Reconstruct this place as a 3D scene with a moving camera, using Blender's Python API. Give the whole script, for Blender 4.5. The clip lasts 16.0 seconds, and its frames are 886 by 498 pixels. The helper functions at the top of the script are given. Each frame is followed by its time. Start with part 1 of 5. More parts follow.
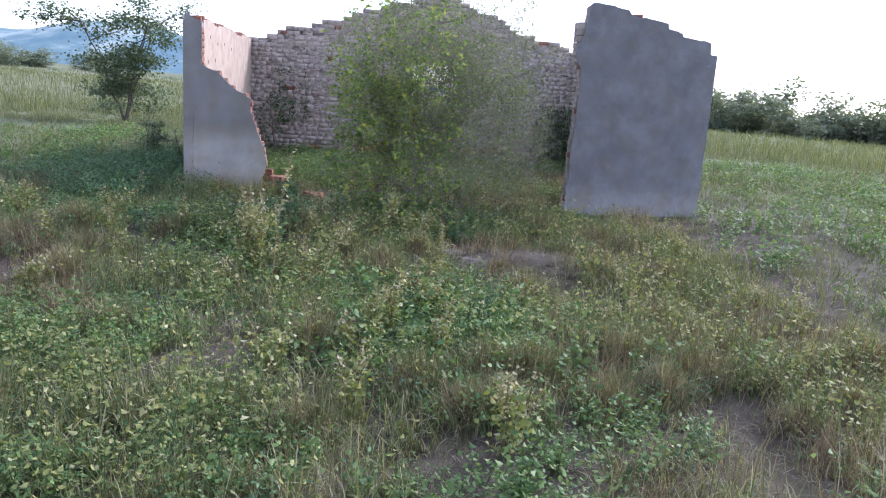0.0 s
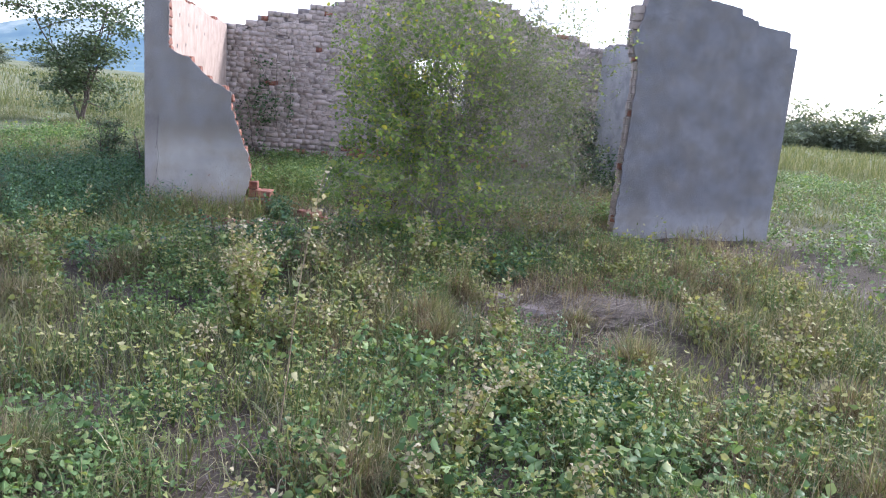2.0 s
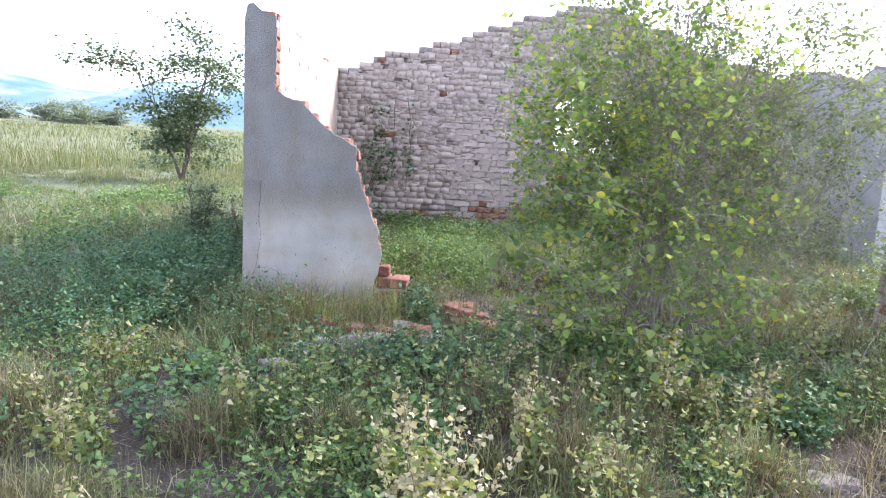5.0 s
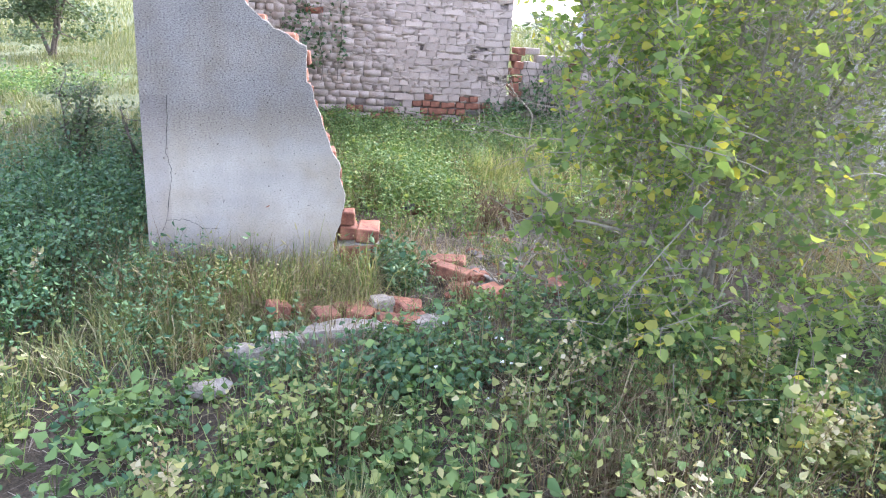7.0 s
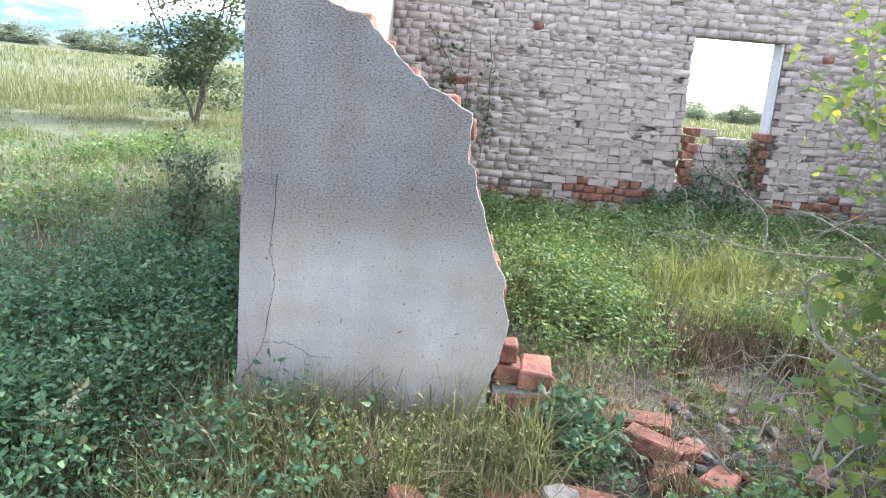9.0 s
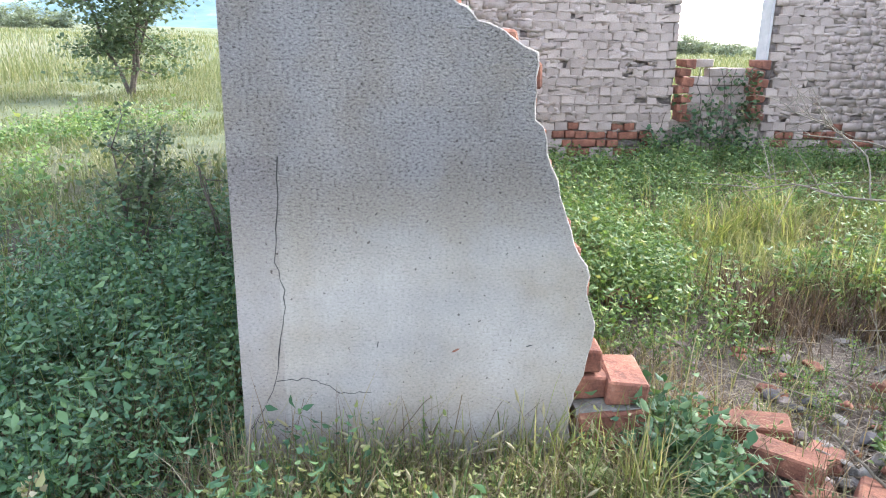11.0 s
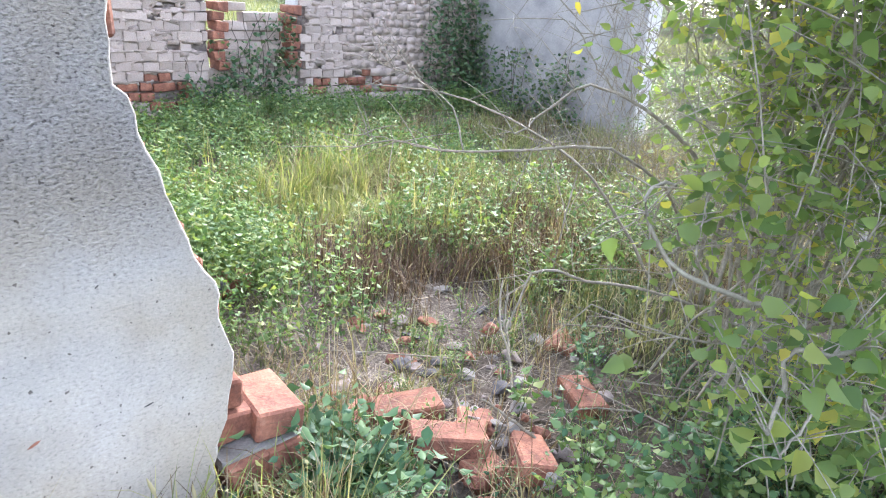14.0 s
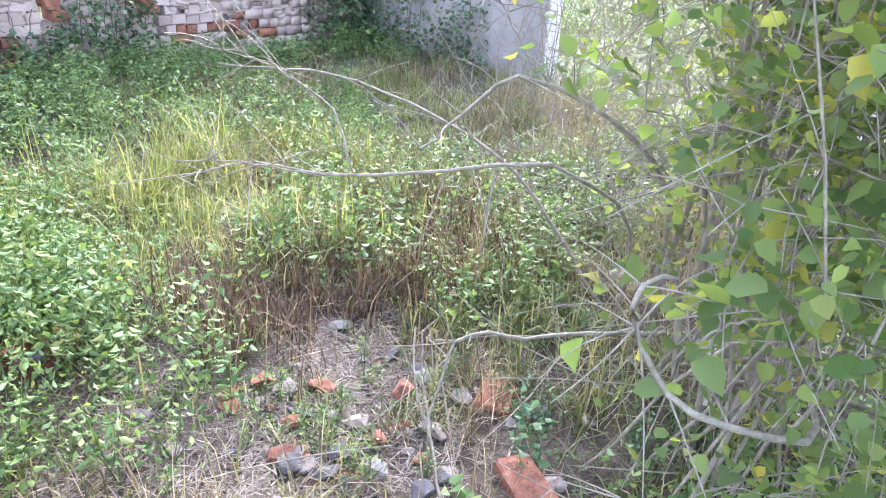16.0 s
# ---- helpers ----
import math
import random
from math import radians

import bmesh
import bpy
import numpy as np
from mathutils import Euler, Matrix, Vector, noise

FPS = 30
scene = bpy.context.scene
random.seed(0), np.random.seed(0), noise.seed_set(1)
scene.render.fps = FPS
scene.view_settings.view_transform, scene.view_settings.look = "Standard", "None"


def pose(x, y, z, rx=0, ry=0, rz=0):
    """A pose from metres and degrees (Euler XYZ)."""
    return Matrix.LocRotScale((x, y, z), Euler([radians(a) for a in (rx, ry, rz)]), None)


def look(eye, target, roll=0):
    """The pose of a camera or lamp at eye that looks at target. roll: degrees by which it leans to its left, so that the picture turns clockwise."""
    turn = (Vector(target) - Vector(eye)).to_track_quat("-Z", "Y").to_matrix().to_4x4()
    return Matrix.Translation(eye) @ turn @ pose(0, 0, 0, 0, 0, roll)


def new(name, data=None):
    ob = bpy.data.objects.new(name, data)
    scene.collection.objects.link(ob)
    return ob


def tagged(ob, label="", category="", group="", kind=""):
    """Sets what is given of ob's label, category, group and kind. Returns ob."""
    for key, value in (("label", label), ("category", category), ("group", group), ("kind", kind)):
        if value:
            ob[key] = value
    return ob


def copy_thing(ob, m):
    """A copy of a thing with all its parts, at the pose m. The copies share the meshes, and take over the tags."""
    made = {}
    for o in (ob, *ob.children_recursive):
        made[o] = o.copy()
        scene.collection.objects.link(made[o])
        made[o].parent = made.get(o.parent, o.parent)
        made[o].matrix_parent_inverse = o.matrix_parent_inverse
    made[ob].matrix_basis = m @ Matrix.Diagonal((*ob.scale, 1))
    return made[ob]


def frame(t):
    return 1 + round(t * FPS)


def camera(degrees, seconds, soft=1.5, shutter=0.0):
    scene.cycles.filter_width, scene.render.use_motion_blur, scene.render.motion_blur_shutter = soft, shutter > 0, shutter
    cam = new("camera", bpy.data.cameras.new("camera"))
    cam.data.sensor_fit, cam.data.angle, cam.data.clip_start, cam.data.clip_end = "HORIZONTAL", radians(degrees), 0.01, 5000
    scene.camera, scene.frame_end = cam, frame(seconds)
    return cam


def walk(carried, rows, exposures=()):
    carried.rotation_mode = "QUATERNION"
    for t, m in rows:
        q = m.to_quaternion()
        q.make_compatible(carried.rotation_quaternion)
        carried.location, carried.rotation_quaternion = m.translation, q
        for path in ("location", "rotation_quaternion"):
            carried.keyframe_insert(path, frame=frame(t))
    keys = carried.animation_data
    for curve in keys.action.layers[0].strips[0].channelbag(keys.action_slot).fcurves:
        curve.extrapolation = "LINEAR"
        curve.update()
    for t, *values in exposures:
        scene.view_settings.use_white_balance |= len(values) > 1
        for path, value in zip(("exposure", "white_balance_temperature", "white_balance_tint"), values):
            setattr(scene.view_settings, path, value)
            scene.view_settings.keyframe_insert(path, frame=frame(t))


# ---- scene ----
cam = camera(63.4, 16.0, soft=1.1)
PATH = [
    (0, (2.023, -9.776, 1.321), (2.315, -7.839, 0.915), 3.8),
    (0.5, (1.972, -9.313, 1.294), (2.232, -7.385, 0.83), 4.3),
    (1, (1.884, -8.795, 1.299), (2.311, -6.888, 0.874), 6.0),
    (1.5, (1.821, -8.361, 1.253), (2.075, -6.417, 0.857), 2.0),
    (2, (1.645, -7.801, 1.216), (2.023, -5.877, 0.824), 4.5),
    (2.5, (1.515, -7.342, 1.198), (1.909, -5.439, 0.729), 3.8),
    (3, (1.43, -6.88, 1.211), (1.797, -4.963, 0.776), 2.4),
    (3.5, (1.273, -6.374, 1.174), (1.657, -4.443, 0.819), 7.1),
    (4, (1.251, -6.108, 1.217), (1.331, -4.128, 0.946), 2.8),
    (6.5, (0.901, -4.333, 1.193), (1.229, -2.406, 0.771), 3.0),
    (7, (0.808, -3.953, 1.365), (1.199, -2.089, 0.753), 3.7),
    (7.5, (0.922, -3.505, 1.273), (1.292, -1.629, 0.686), 4.0),
    (8, (1.003, -3.228, 1.172), (1.46, -1.357, 0.631), 2.5),
    (8.5, (0.951, -2.922, 1.172), (1.154, -0.962, 0.833), 3.5),
    (8.7, (0.84, -2.82, 1.263), (0.892, -0.858, 0.876), 5.1),
    (10.8, (0.413, -2.043, 1.222), (0.633, -0.129, 0.688), 1.0),
    (11, (0.392, -1.97, 1.208), (0.584, -0.059, 0.65), 0.9),
    (11.5, (0.415, -1.755, 1.171), (0.769, 0.122, 0.578), -2.4),
    (12, (0.399, -1.561, 1.171), (1.147, 0.191, 0.559), 0.3),
    (12.5, (0.336, -1.444, 1.193), (1.524, 0.047, 0.588), 2.4),
    (13, (0.361, -1.383, 1.182), (1.673, -0.023, 0.526), 4.5),
    (13.5, (0.39, -1.436, 1.192), (1.72, -0.074, 0.579), 3.0),
    (14, (0.383, -1.395, 1.18), (1.68, -0.018, 0.531), 3.6),
    (14.5, (0.379, -1.316, 1.186), (1.838, -0.135, 0.496), 4.6),
    (15, (0.513, -1.168, 1.164), (1.959, 0.042, 0.498), 3.2),
    (15.5, (0.812, -1.001, 1.207), (2.223, 0.137, 0.362), 3.1),
    (16, (0.95, -0.856, 1.292), (2.376, 0.277, 0.466), 3.0),
]
walk(cam, [(t, look(eye, target, roll)) for t, eye, target, roll in PATH],
     exposures=((0, 1.64, 5520, 22), (2.0, 1.88, 5700, 22), (2.5, 2.58, 5800, 21), (3.2, 2.2, 5850, 22), (4.2, 2.3, 5880, 20), (6.4, 2.88, 5800, 20), (7.0, 2.95, 5860, 20), (8.0, 3.15, 5900, 18),
                (8.7, 2.75, 5950, 15), (11.0, 2.8, 6080, 14), (11.8, 3.02, 6080, 13), (12.5, 3.15, 6120, 12), (14.5, 3.25, 5880, 18), (16.0, 3.5, 5680, 22)))

# ---- light ----
SUN_TO = Vector((0.80, 0.45, 0.62)).normalized()
world = bpy.data.worlds.new("world")
scene.world = world
world.use_nodes = True
wn = world.node_tree
sky = wn.nodes.new("ShaderNodeTexSky")
sky.sky_type = 'NISHITA'
sky.sun_disc = False
sky.sun_elevation = math.asin(SUN_TO.z)
sky.sun_rotation = math.atan2(SUN_TO.x, SUN_TO.y)
sky.air_density, sky.dust_density, sky.ozone_density = 1.0, 1.5, 1.5
wn.nodes["Background"].inputs["Strength"].default_value = 0.15
haze = wn.nodes.new("ShaderNodeHueSaturation")  # thin bright cloud takes the blue out of the sky
haze.inputs["Saturation"].default_value = 0.5
wn.links.new(sky.outputs[0], haze.inputs["Color"])
wn.links.new(haze.outputs[0], wn.nodes["Background"].inputs[0])
sun = new("sun", bpy.data.lights.new("sun", 'SUN'))
sun.data.energy, sun.data.angle, sun.data.color = 1.25, radians(10.0), (1.0, 0.94, 0.84)
sun.matrix_world = look((30, 20, 30), Vector((30, 20, 30)) - SUN_TO)


# ---- materials ----
def mat_new(name):
    m = bpy.data.materials.new(name)
    m.use_nodes = True
    nt = m.node_tree
    return m, nt, nt.nodes["Principled BSDF"]


def nd(nt, kind, **values):
    n = nt.nodes.new(kind)
    for k, v in values.items():
        n.inputs[k.replace("_", " ")].default_value = v
    return n


def noise_tex(nt, scale, detail=4.0, rough=0.6, coord="Object"):
    tc = nt.nodes.new("ShaderNodeTexCoord")
    n = nd(nt, "ShaderNodeTexNoise", Scale=scale, Detail=detail, Roughness=rough)
    nt.links.new(tc.outputs[coord], n.inputs["Vector"])
    return n.outputs["Fac"]


def ramp(nt, fac, *stops):
    r = nt.nodes.new("ShaderNodeValToRGB")
    while len(r.color_ramp.elements) < len(stops):
        r.color_ramp.elements.new(0.5)
    for e, (p, c) in zip(r.color_ramp.elements, stops):
        e.position, e.color = p, (*c, 1) if len(c) == 3 else c
    nt.links.new(fac, r.inputs[0])
    return r.outputs[0]


def mix(nt, fac, a, b, mode='MIX'):
    n = nt.nodes.new("ShaderNodeMix")
    n.data_type, n.blend_type = 'RGBA', mode
    for sock, v in ((n.inputs[0], fac), (n.inputs[6], a), (n.inputs[7], b)):
        if isinstance(v, (int, float)):
            sock.default_value = v
        elif isinstance(v, tuple):
            sock.default_value = (*v, 1)
        else:
            nt.links.new(v, sock)
    return n.outputs[2]


def mathn(nt, op, a, b=0.0):
    n = nt.nodes.new("ShaderNodeMath")
    n.operation = op
    for sock, v in ((n.inputs[0], a), (n.inputs[1], b)):
        if isinstance(v, (int, float)):
            sock.default_value = v
        else:
            nt.links.new(v, sock)
    return n.outputs[0]


def bump(nt, bsdf, height, strength=0.5, dist=0.01):
    b = nd(nt, "ShaderNodeBump", Strength=strength, Distance=dist)
    nt.links.new(height, b.inputs["Height"])
    nt.links.new(b.outputs[0], bsdf.inputs["Normal"])


def rand_out(nt, island):
    if island:
        return nt.nodes.new("ShaderNodeNewGeometry").outputs["Random Per Island"]
    return nt.nodes.new("ShaderNodeObjectInfo").outputs["Random"]


def leaf_mat(name, stops, glow=0.35, rough=0.6):
    """Thin leaf or blade: varied by piece, lets light through."""
    m, nt, bs = mat_new(name)
    col = ramp(nt, rand_out(nt, True), *stops)
    big = noise_tex(nt, 1.3, 3.0)
    col = mix(nt, mathn(nt, 'MULTIPLY', big, 0.55), col, tuple(0.55 * c for c in stops[0][1]), 'MIX')
    nt.links.new(col, bs.inputs["Base Color"])
    bs.inputs["Roughness"].default_value = rough
    bs.inputs["Specular IOR Level"].default_value = 0.25
    tr = nt.nodes.new("ShaderNodeBsdfTranslucent")
    nt.links.new(mix(nt, 1.0, col, (1.0, 0.95, 0.45), 'MULTIPLY'), tr.inputs[0])
    mx = nt.nodes.new("ShaderNodeMixShader")
    mx.inputs[0].default_value = glow
    nt.links.new(bs.outputs[0], mx.inputs[1])
    nt.links.new(tr.outputs[0], mx.inputs[2])
    nt.links.new(mx.outputs[0], nt.nodes["Material Output"].inputs[0])
    return m


def plain_mat(name, stops, scale=20.0, rough=0.85, bumpy=0.5, dist=0.006, fine=160.0, island=None):
    m, nt, bs = mat_new(name)
    n1 = noise_tex(nt, scale, 6.0)
    col = ramp(nt, n1, *stops)
    if island is not None:
        hue = nt.nodes.new("ShaderNodeHueSaturation")
        nt.links.new(col, hue.inputs["Color"])
        nt.links.new(mathn(nt, 'ADD', mathn(nt, 'MULTIPLY', rand_out(nt, island), 0.36), 0.82), hue.inputs["Value"])
        col = hue.outputs[0]
    n2 = noise_tex(nt, fine, 3.0)
    col = mix(nt, 0.35, col, ramp(nt, n2, (0.3, (0.35, 0.35, 0.35)), (0.7, (1.2, 1.2, 1.2))), 'MULTIPLY')
    nt.links.new(col, bs.inputs["Base Color"])
    bs.inputs["Roughness"].default_value = rough
    bump(nt, bs, mathn(nt, 'ADD', n1, mathn(nt, 'MULTIPLY', n2, 0.5)), bumpy, dist)
    return m


def ground_mat():
    m, nt, bs = mat_new("ground_soil_and_field")
    geo = nt.nodes.new("ShaderNodeNewGeometry")
    sep = nt.nodes.new("ShaderNodeSeparateXYZ")
    nt.links.new(geo.outputs["Position"], sep.inputs[0])
    dx, dy = mathn(nt, 'SUBTRACT', sep.outputs[0], 2.0), mathn(nt, 'SUBTRACT', sep.outputs[1], -1.5)
    far = mathn(nt, 'SQRT', mathn(nt, 'ADD', mathn(nt, 'MULTIPLY', dx, dx), mathn(nt, 'MULTIPLY', dy, dy)))
    n1, n2, n3 = noise_tex(nt, 2.2, 6.0), noise_tex(nt, 70.0, 4.0), noise_tex(nt, 0.08, 4.0)
    soil = ramp(nt, n1, (0.3, (0.052, 0.043, 0.034)), (0.5, (0.098, 0.082, 0.066)), (0.72, (0.165, 0.14, 0.115)))
    soil = mix(nt, 0.5, soil, ramp(nt, n2, (0.35, (0.4, 0.4, 0.4)), (0.65, (1.25, 1.2, 1.1))), 'MULTIPLY')
    field = ramp(nt, n3, (0.3, (0.10, 0.125, 0.065)), (0.5, (0.15, 0.165, 0.092)), (0.7, (0.21, 0.205, 0.125)))
    field = mix(nt, 0.4, field, ramp(nt, n1, (0.35, (0.6, 0.6, 0.6)), (0.65, (1.2, 1.2, 1.2))), 'MULTIPLY')
    fac = nt.nodes.new("ShaderNodeMapRange")
    nt.links.new(far, fac.inputs[0])
    fac.inputs[1].default_value, fac.inputs[2].default_value = 5.0, 10.0
    nt.links.new(mix(nt, fac.outputs[0], soil, field), bs.inputs["Base Color"])
    bs.inputs["Roughness"].default_value = 0.95
    bs.inputs["Specular IOR Level"].default_value = 0.1
    bump(nt, bs, mathn(nt, 'ADD', n1, n2), 0.8, 0.02)
    return m


def plaster_mat(name, upper, lower, line, stain, patch=False):
    """Roughcast cement plaster: coarser and darker above a wavy line, smoother and paler below."""
    m, nt, bs = mat_new(name)
    geo = nt.nodes.new("ShaderNodeNewGeometry")
    sep = nt.nodes.new("ShaderNodeSeparateXYZ")
    nt.links.new(geo.outputs["Position"], sep.inputs[0])
    big, mid, fine = noise_tex(nt, 2.3, 5.0), noise_tex(nt, 11.0, 6.0), noise_tex(nt, 190.0, 4.0, 0.7)
    zz = mathn(nt, 'ADD', sep.outputs[2], mathn(nt, 'MULTIPLY', big, 0.5))
    fac = nt.nodes.new("ShaderNodeMapRange")
    nt.links.new(zz, fac.inputs[0])
    fac.inputs[1].default_value, fac.inputs[2].default_value = line + 0.08, line + 0.36
    col = mix(nt, fac.outputs[0], lower, upper)
    col = mix(nt, mathn(nt, 'MULTIPLY', ramp(nt, mid, (0.42, (0, 0, 0)), (0.68, (1, 1, 1))), 0.30), col, stain)
    col = mix(nt, 0.5, col, ramp(nt, big, (0.32, (0.56, 0.555, 0.56)), (0.66, (1.14, 1.10, 1.04))), 'MULTIPLY')
    tc = nt.nodes.new("ShaderNodeTexCoord")
    flat = nt.nodes.new("ShaderNodeMapping")
    flat.inputs["Scale"].default_value = (0.62, 1.0, 1.0)
    nt.links.new(tc.outputs["Object"], flat.inputs["Vector"])
    dash = nd(nt, "ShaderNodeTexNoise", Scale=165.0, Detail=3.0, Roughness=0.6)
    nt.links.new(flat.outputs[0], dash.inputs["Vector"])
    dash = dash.outputs["Fac"]
    crust = ramp(nt, dash, (0.35, (0.30, 0.30, 0.31)), (0.44, (0.84, 0.84, 0.84)), (0.58, (1.06, 1.06, 1.05)), (0.70, (1.40, 1.39, 1.36)))
    col = mix(nt, mathn(nt, 'ADD', mathn(nt, 'MULTIPLY', fac.outputs[0], 0.50), 0.34), col, crust, 'MULTIPLY')
    pits = ramp(nt, noise_tex(nt, 62.0, 2.0, 0.5), (0.285, (0.30, 0.28, 0.27)), (0.315, (1.0, 1.0, 1.0)))
    col = mix(nt, 0.9, col, pits, 'MULTIPLY')
    wash = ramp(nt, noise_tex(nt, 3.4, 3.0, 0.55), (0.40, (1.0, 1.0, 1.0)), (0.62, (0.90, 0.84, 0.74)))
    col = mix(nt, 0.8, col, wash, 'MULTIPLY')
    if patch:  # the corner strip was replastered once, up to a height
        inside = mathn(nt, 'MULTIPLY', mathn(nt, 'LESS_THAN', mathn(nt, 'ADD', sep.outputs[0], mathn(nt, 'MULTIPLY', mid, 0.03)), 0.142), mathn(nt, 'LESS_THAN', sep.outputs[2], 0.90))
        col = mix(nt, mathn(nt, 'MULTIPLY', inside, 0.5), col, mix(nt, 1.0, col, (0.80, 0.76, 0.77), 'MULTIPLY'))
    nt.links.new(col, bs.inputs["Base Color"])
    bs.inputs["Roughness"].default_value = 0.92
    bs.inputs["Specular IOR Level"].default_value = 0.2
    bump(nt, bs, mathn(nt, 'ADD', mathn(nt, 'MULTIPLY', mathn(nt, 'ADD', dash, mathn(nt, 'MULTIPLY', fine, 0.4)), mathn(nt, 'ADD', mathn(nt, 'MULTIPLY', fac.outputs[0], 1.0), 0.25)), mathn(nt, 'MULTIPLY', mid, 0.6)), 1.0, 0.012)
    return m


PLASTER = plaster_mat("grey_roughcast_plaster", (0.315, 0.30, 0.297), (0.40, 0.378, 0.352), 0.74, (0.34, 0.312, 0.29), True)
PLASTER_RIGHT = plaster_mat("grey_mottled_plaster", (0.27, 0.27, 0.285), (0.36, 0.35, 0.345), 0.2, (0.18, 0.18, 0.20))
CREAM = plain_mat("cream_inner_plaster", [(0.3, (0.30, 0.23, 0.18)), (0.55, (0.42, 0.33, 0.26)), (0.75, (0.47, 0.38, 0.31))], 5.0, 0.9, 0.4)
INNER_GREY = plain_mat("grey_inner_plaster", [(0.3, (0.25, 0.25, 0.245)), (0.55, (0.36, 0.35, 0.335)), (0.75, (0.42, 0.40, 0.375))], 4.0, 0.9, 0.5)
REVEAL = plain_mat("whitewashed_reveal", [(0.3, (0.42, 0.42, 0.41)), (0.7, (0.55, 0.54, 0.52))], 8.0, 0.9, 0.4)
PLASTER_EDGE = plain_mat("broken_plaster_edge", [(0.3, (0.34, 0.29, 0.25)), (0.7, (0.54, 0.50, 0.45))], 40.0, 0.95, 0.6)
MORTAR = plain_mat("mortar", [(0.3, (0.18, 0.15, 0.138)), (0.7, (0.34, 0.29, 0.265))], 25.0, 0.95, 0.9, 0.008)
WASHED = [(0.28, (0.27, 0.205, 0.175)), (0.42, (0.36, 0.297, 0.252)), (0.60, (0.41, 0.343, 0.298)), (0.76, (0.45, 0.315, 0.245))]
BRICK_WASHED = plain_mat("mortar_smeared_brick", WASHED, 9.0, 0.95, 0.9, 0.008, 120, island=False)
BRICK_WASHED_FAR = plain_mat("mortar_smeared_brick_rows", WASHED, 9.0, 0.95, 0.9, 0.008, 120, island=True)
REDS = [(0.30, (0.09, 0.040, 0.030)), (0.44, (0.20, 0.082, 0.053)), (0.60, (0.30, 0.128, 0.078)), (0.78, (0.33, 0.21, 0.155))]
BRICK_RED = plain_mat("red_clay_brick", REDS, 14.0, 0.9, 0.8, 0.006, 110, island=False)
BRICK_RED_FAR = plain_mat("red_clay_brick_rows", REDS, 14.0, 0.9, 0.8, 0.006, 110, island=True)
STONE = plain_mat("broken_concrete", [(0.3, (0.17, 0.16, 0.145)), (0.6, (0.30, 0.285, 0.26)), (0.8, (0.40, 0.38, 0.345))], 12.0, 0.95, 0.9, 0.01)
PALESTONE = plain_mat("pale_lime_mortar", [(0.28, (0.17, 0.145, 0.125)), (0.48, (0.32, 0.285, 0.25)), (0.75, (0.45, 0.41, 0.365))], 16.0, 0.95, 1.0, 0.014)
DARKSTONE = plain_mat("dark_stone", [(0.3, (0.05, 0.05, 0.055)), (0.7, (0.13, 0.125, 0.13))], 15.0, 0.9, 0.8)
CRACK = plain_mat("crack_shadow_gap", [(0.3, (0.03, 0.028, 0.026)), (0.7, (0.06, 0.055, 0.05))], 30.0)
BARK = plain_mat("pale_bark", [(0.3, (0.14, 0.125, 0.095)), (0.6, (0.25, 0.23, 0.18)), (0.8, (0.40, 0.375, 0.31))], 30.0, 0.85, 0.6, 0.003)
DARKBARK = plain_mat("dark_bark", [(0.3, (0.06, 0.05, 0.04)), (0.7, (0.15, 0.12, 0.095))], 20.0, 0.9, 0.7)
GRASS = leaf_mat("green_grass", [(0.0, (0.085, 0.105, 0.045)), (0.3, (0.165, 0.20, 0.085)), (0.65, (0.27, 0.285, 0.13)), (0.85, (0.40, 0.375, 0.21)), (1.0, (0.60, 0.55, 0.38))])
# brown stems, their dark tones also carrying the shade beneath arching grass
BROWNSTEM = leaf_mat("brown_shaded_stem", [(0.0, (0.06, 0.042, 0.032)), (0.5, (0.15, 0.105, 0.075)), (0.9, (0.26, 0.195, 0.14)), (1.0, (0.42, 0.34, 0.25))], 0.2, 0.85)
DRYGRASS = leaf_mat("dry_grass", [(0.0, (0.10, 0.068, 0.048)), (0.35, (0.23, 0.17, 0.11)), (0.65, (0.40, 0.325, 0.215)), (0.8, (0.24, 0.25, 0.11)), (1.0, (0.62, 0.54, 0.39))], 0.3, 0.8)
LITTER = leaf_mat("straw_litter", [(0.0, (0.08, 0.066, 0.056)), (0.5, (0.18, 0.15, 0.125)), (0.9, (0.32, 0.28, 0.235)), (1.0, (0.5, 0.45, 0.38))], 0.1, 0.9)
MEADOW = leaf_mat("meadow_grass", [(0.0, (0.12, 0.145, 0.065)), (0.5, (0.19, 0.215, 0.10)), (0.8, (0.26, 0.27, 0.14)), (1.0, (0.38, 0.355, 0.24))], 0.35)
WEED = leaf_mat("green_weed_leaf", [(0.0, (0.085, 0.165, 0.06)), (0.5, (0.17, 0.28, 0.10)), (0.85, (0.28, 0.40, 0.14)), (1.0, (0.40, 0.44, 0.17))], 0.42, 0.5)
DARKWEED = leaf_mat("dark_weed_leaf", [(0.0, (0.045, 0.11, 0.055)), (0.5, (0.095, 0.19, 0.085)), (1.0, (0.20, 0.31, 0.13))], 0.25, 0.5)
SHRUBLEAF = leaf_mat("shrub_leaf", [(0.0, (0.13, 0.22, 0.09)), (0.4, (0.25, 0.36, 0.14)), (0.80, (0.36, 0.46, 0.18)), (0.93, (0.47, 0.50, 0.15)), (1.0, (0.64, 0.56, 0.12))], 0.7, 0.5)
GREYLEAF = leaf_mat("grey_shrub_leaf", [(0.0, (0.13, 0.175, 0.10)), (0.5, (0.21, 0.265, 0.135)), (0.9, (0.30, 0.355, 0.17)), (1.0, (0.42, 0.44, 0.20))], 0.5, 0.65)
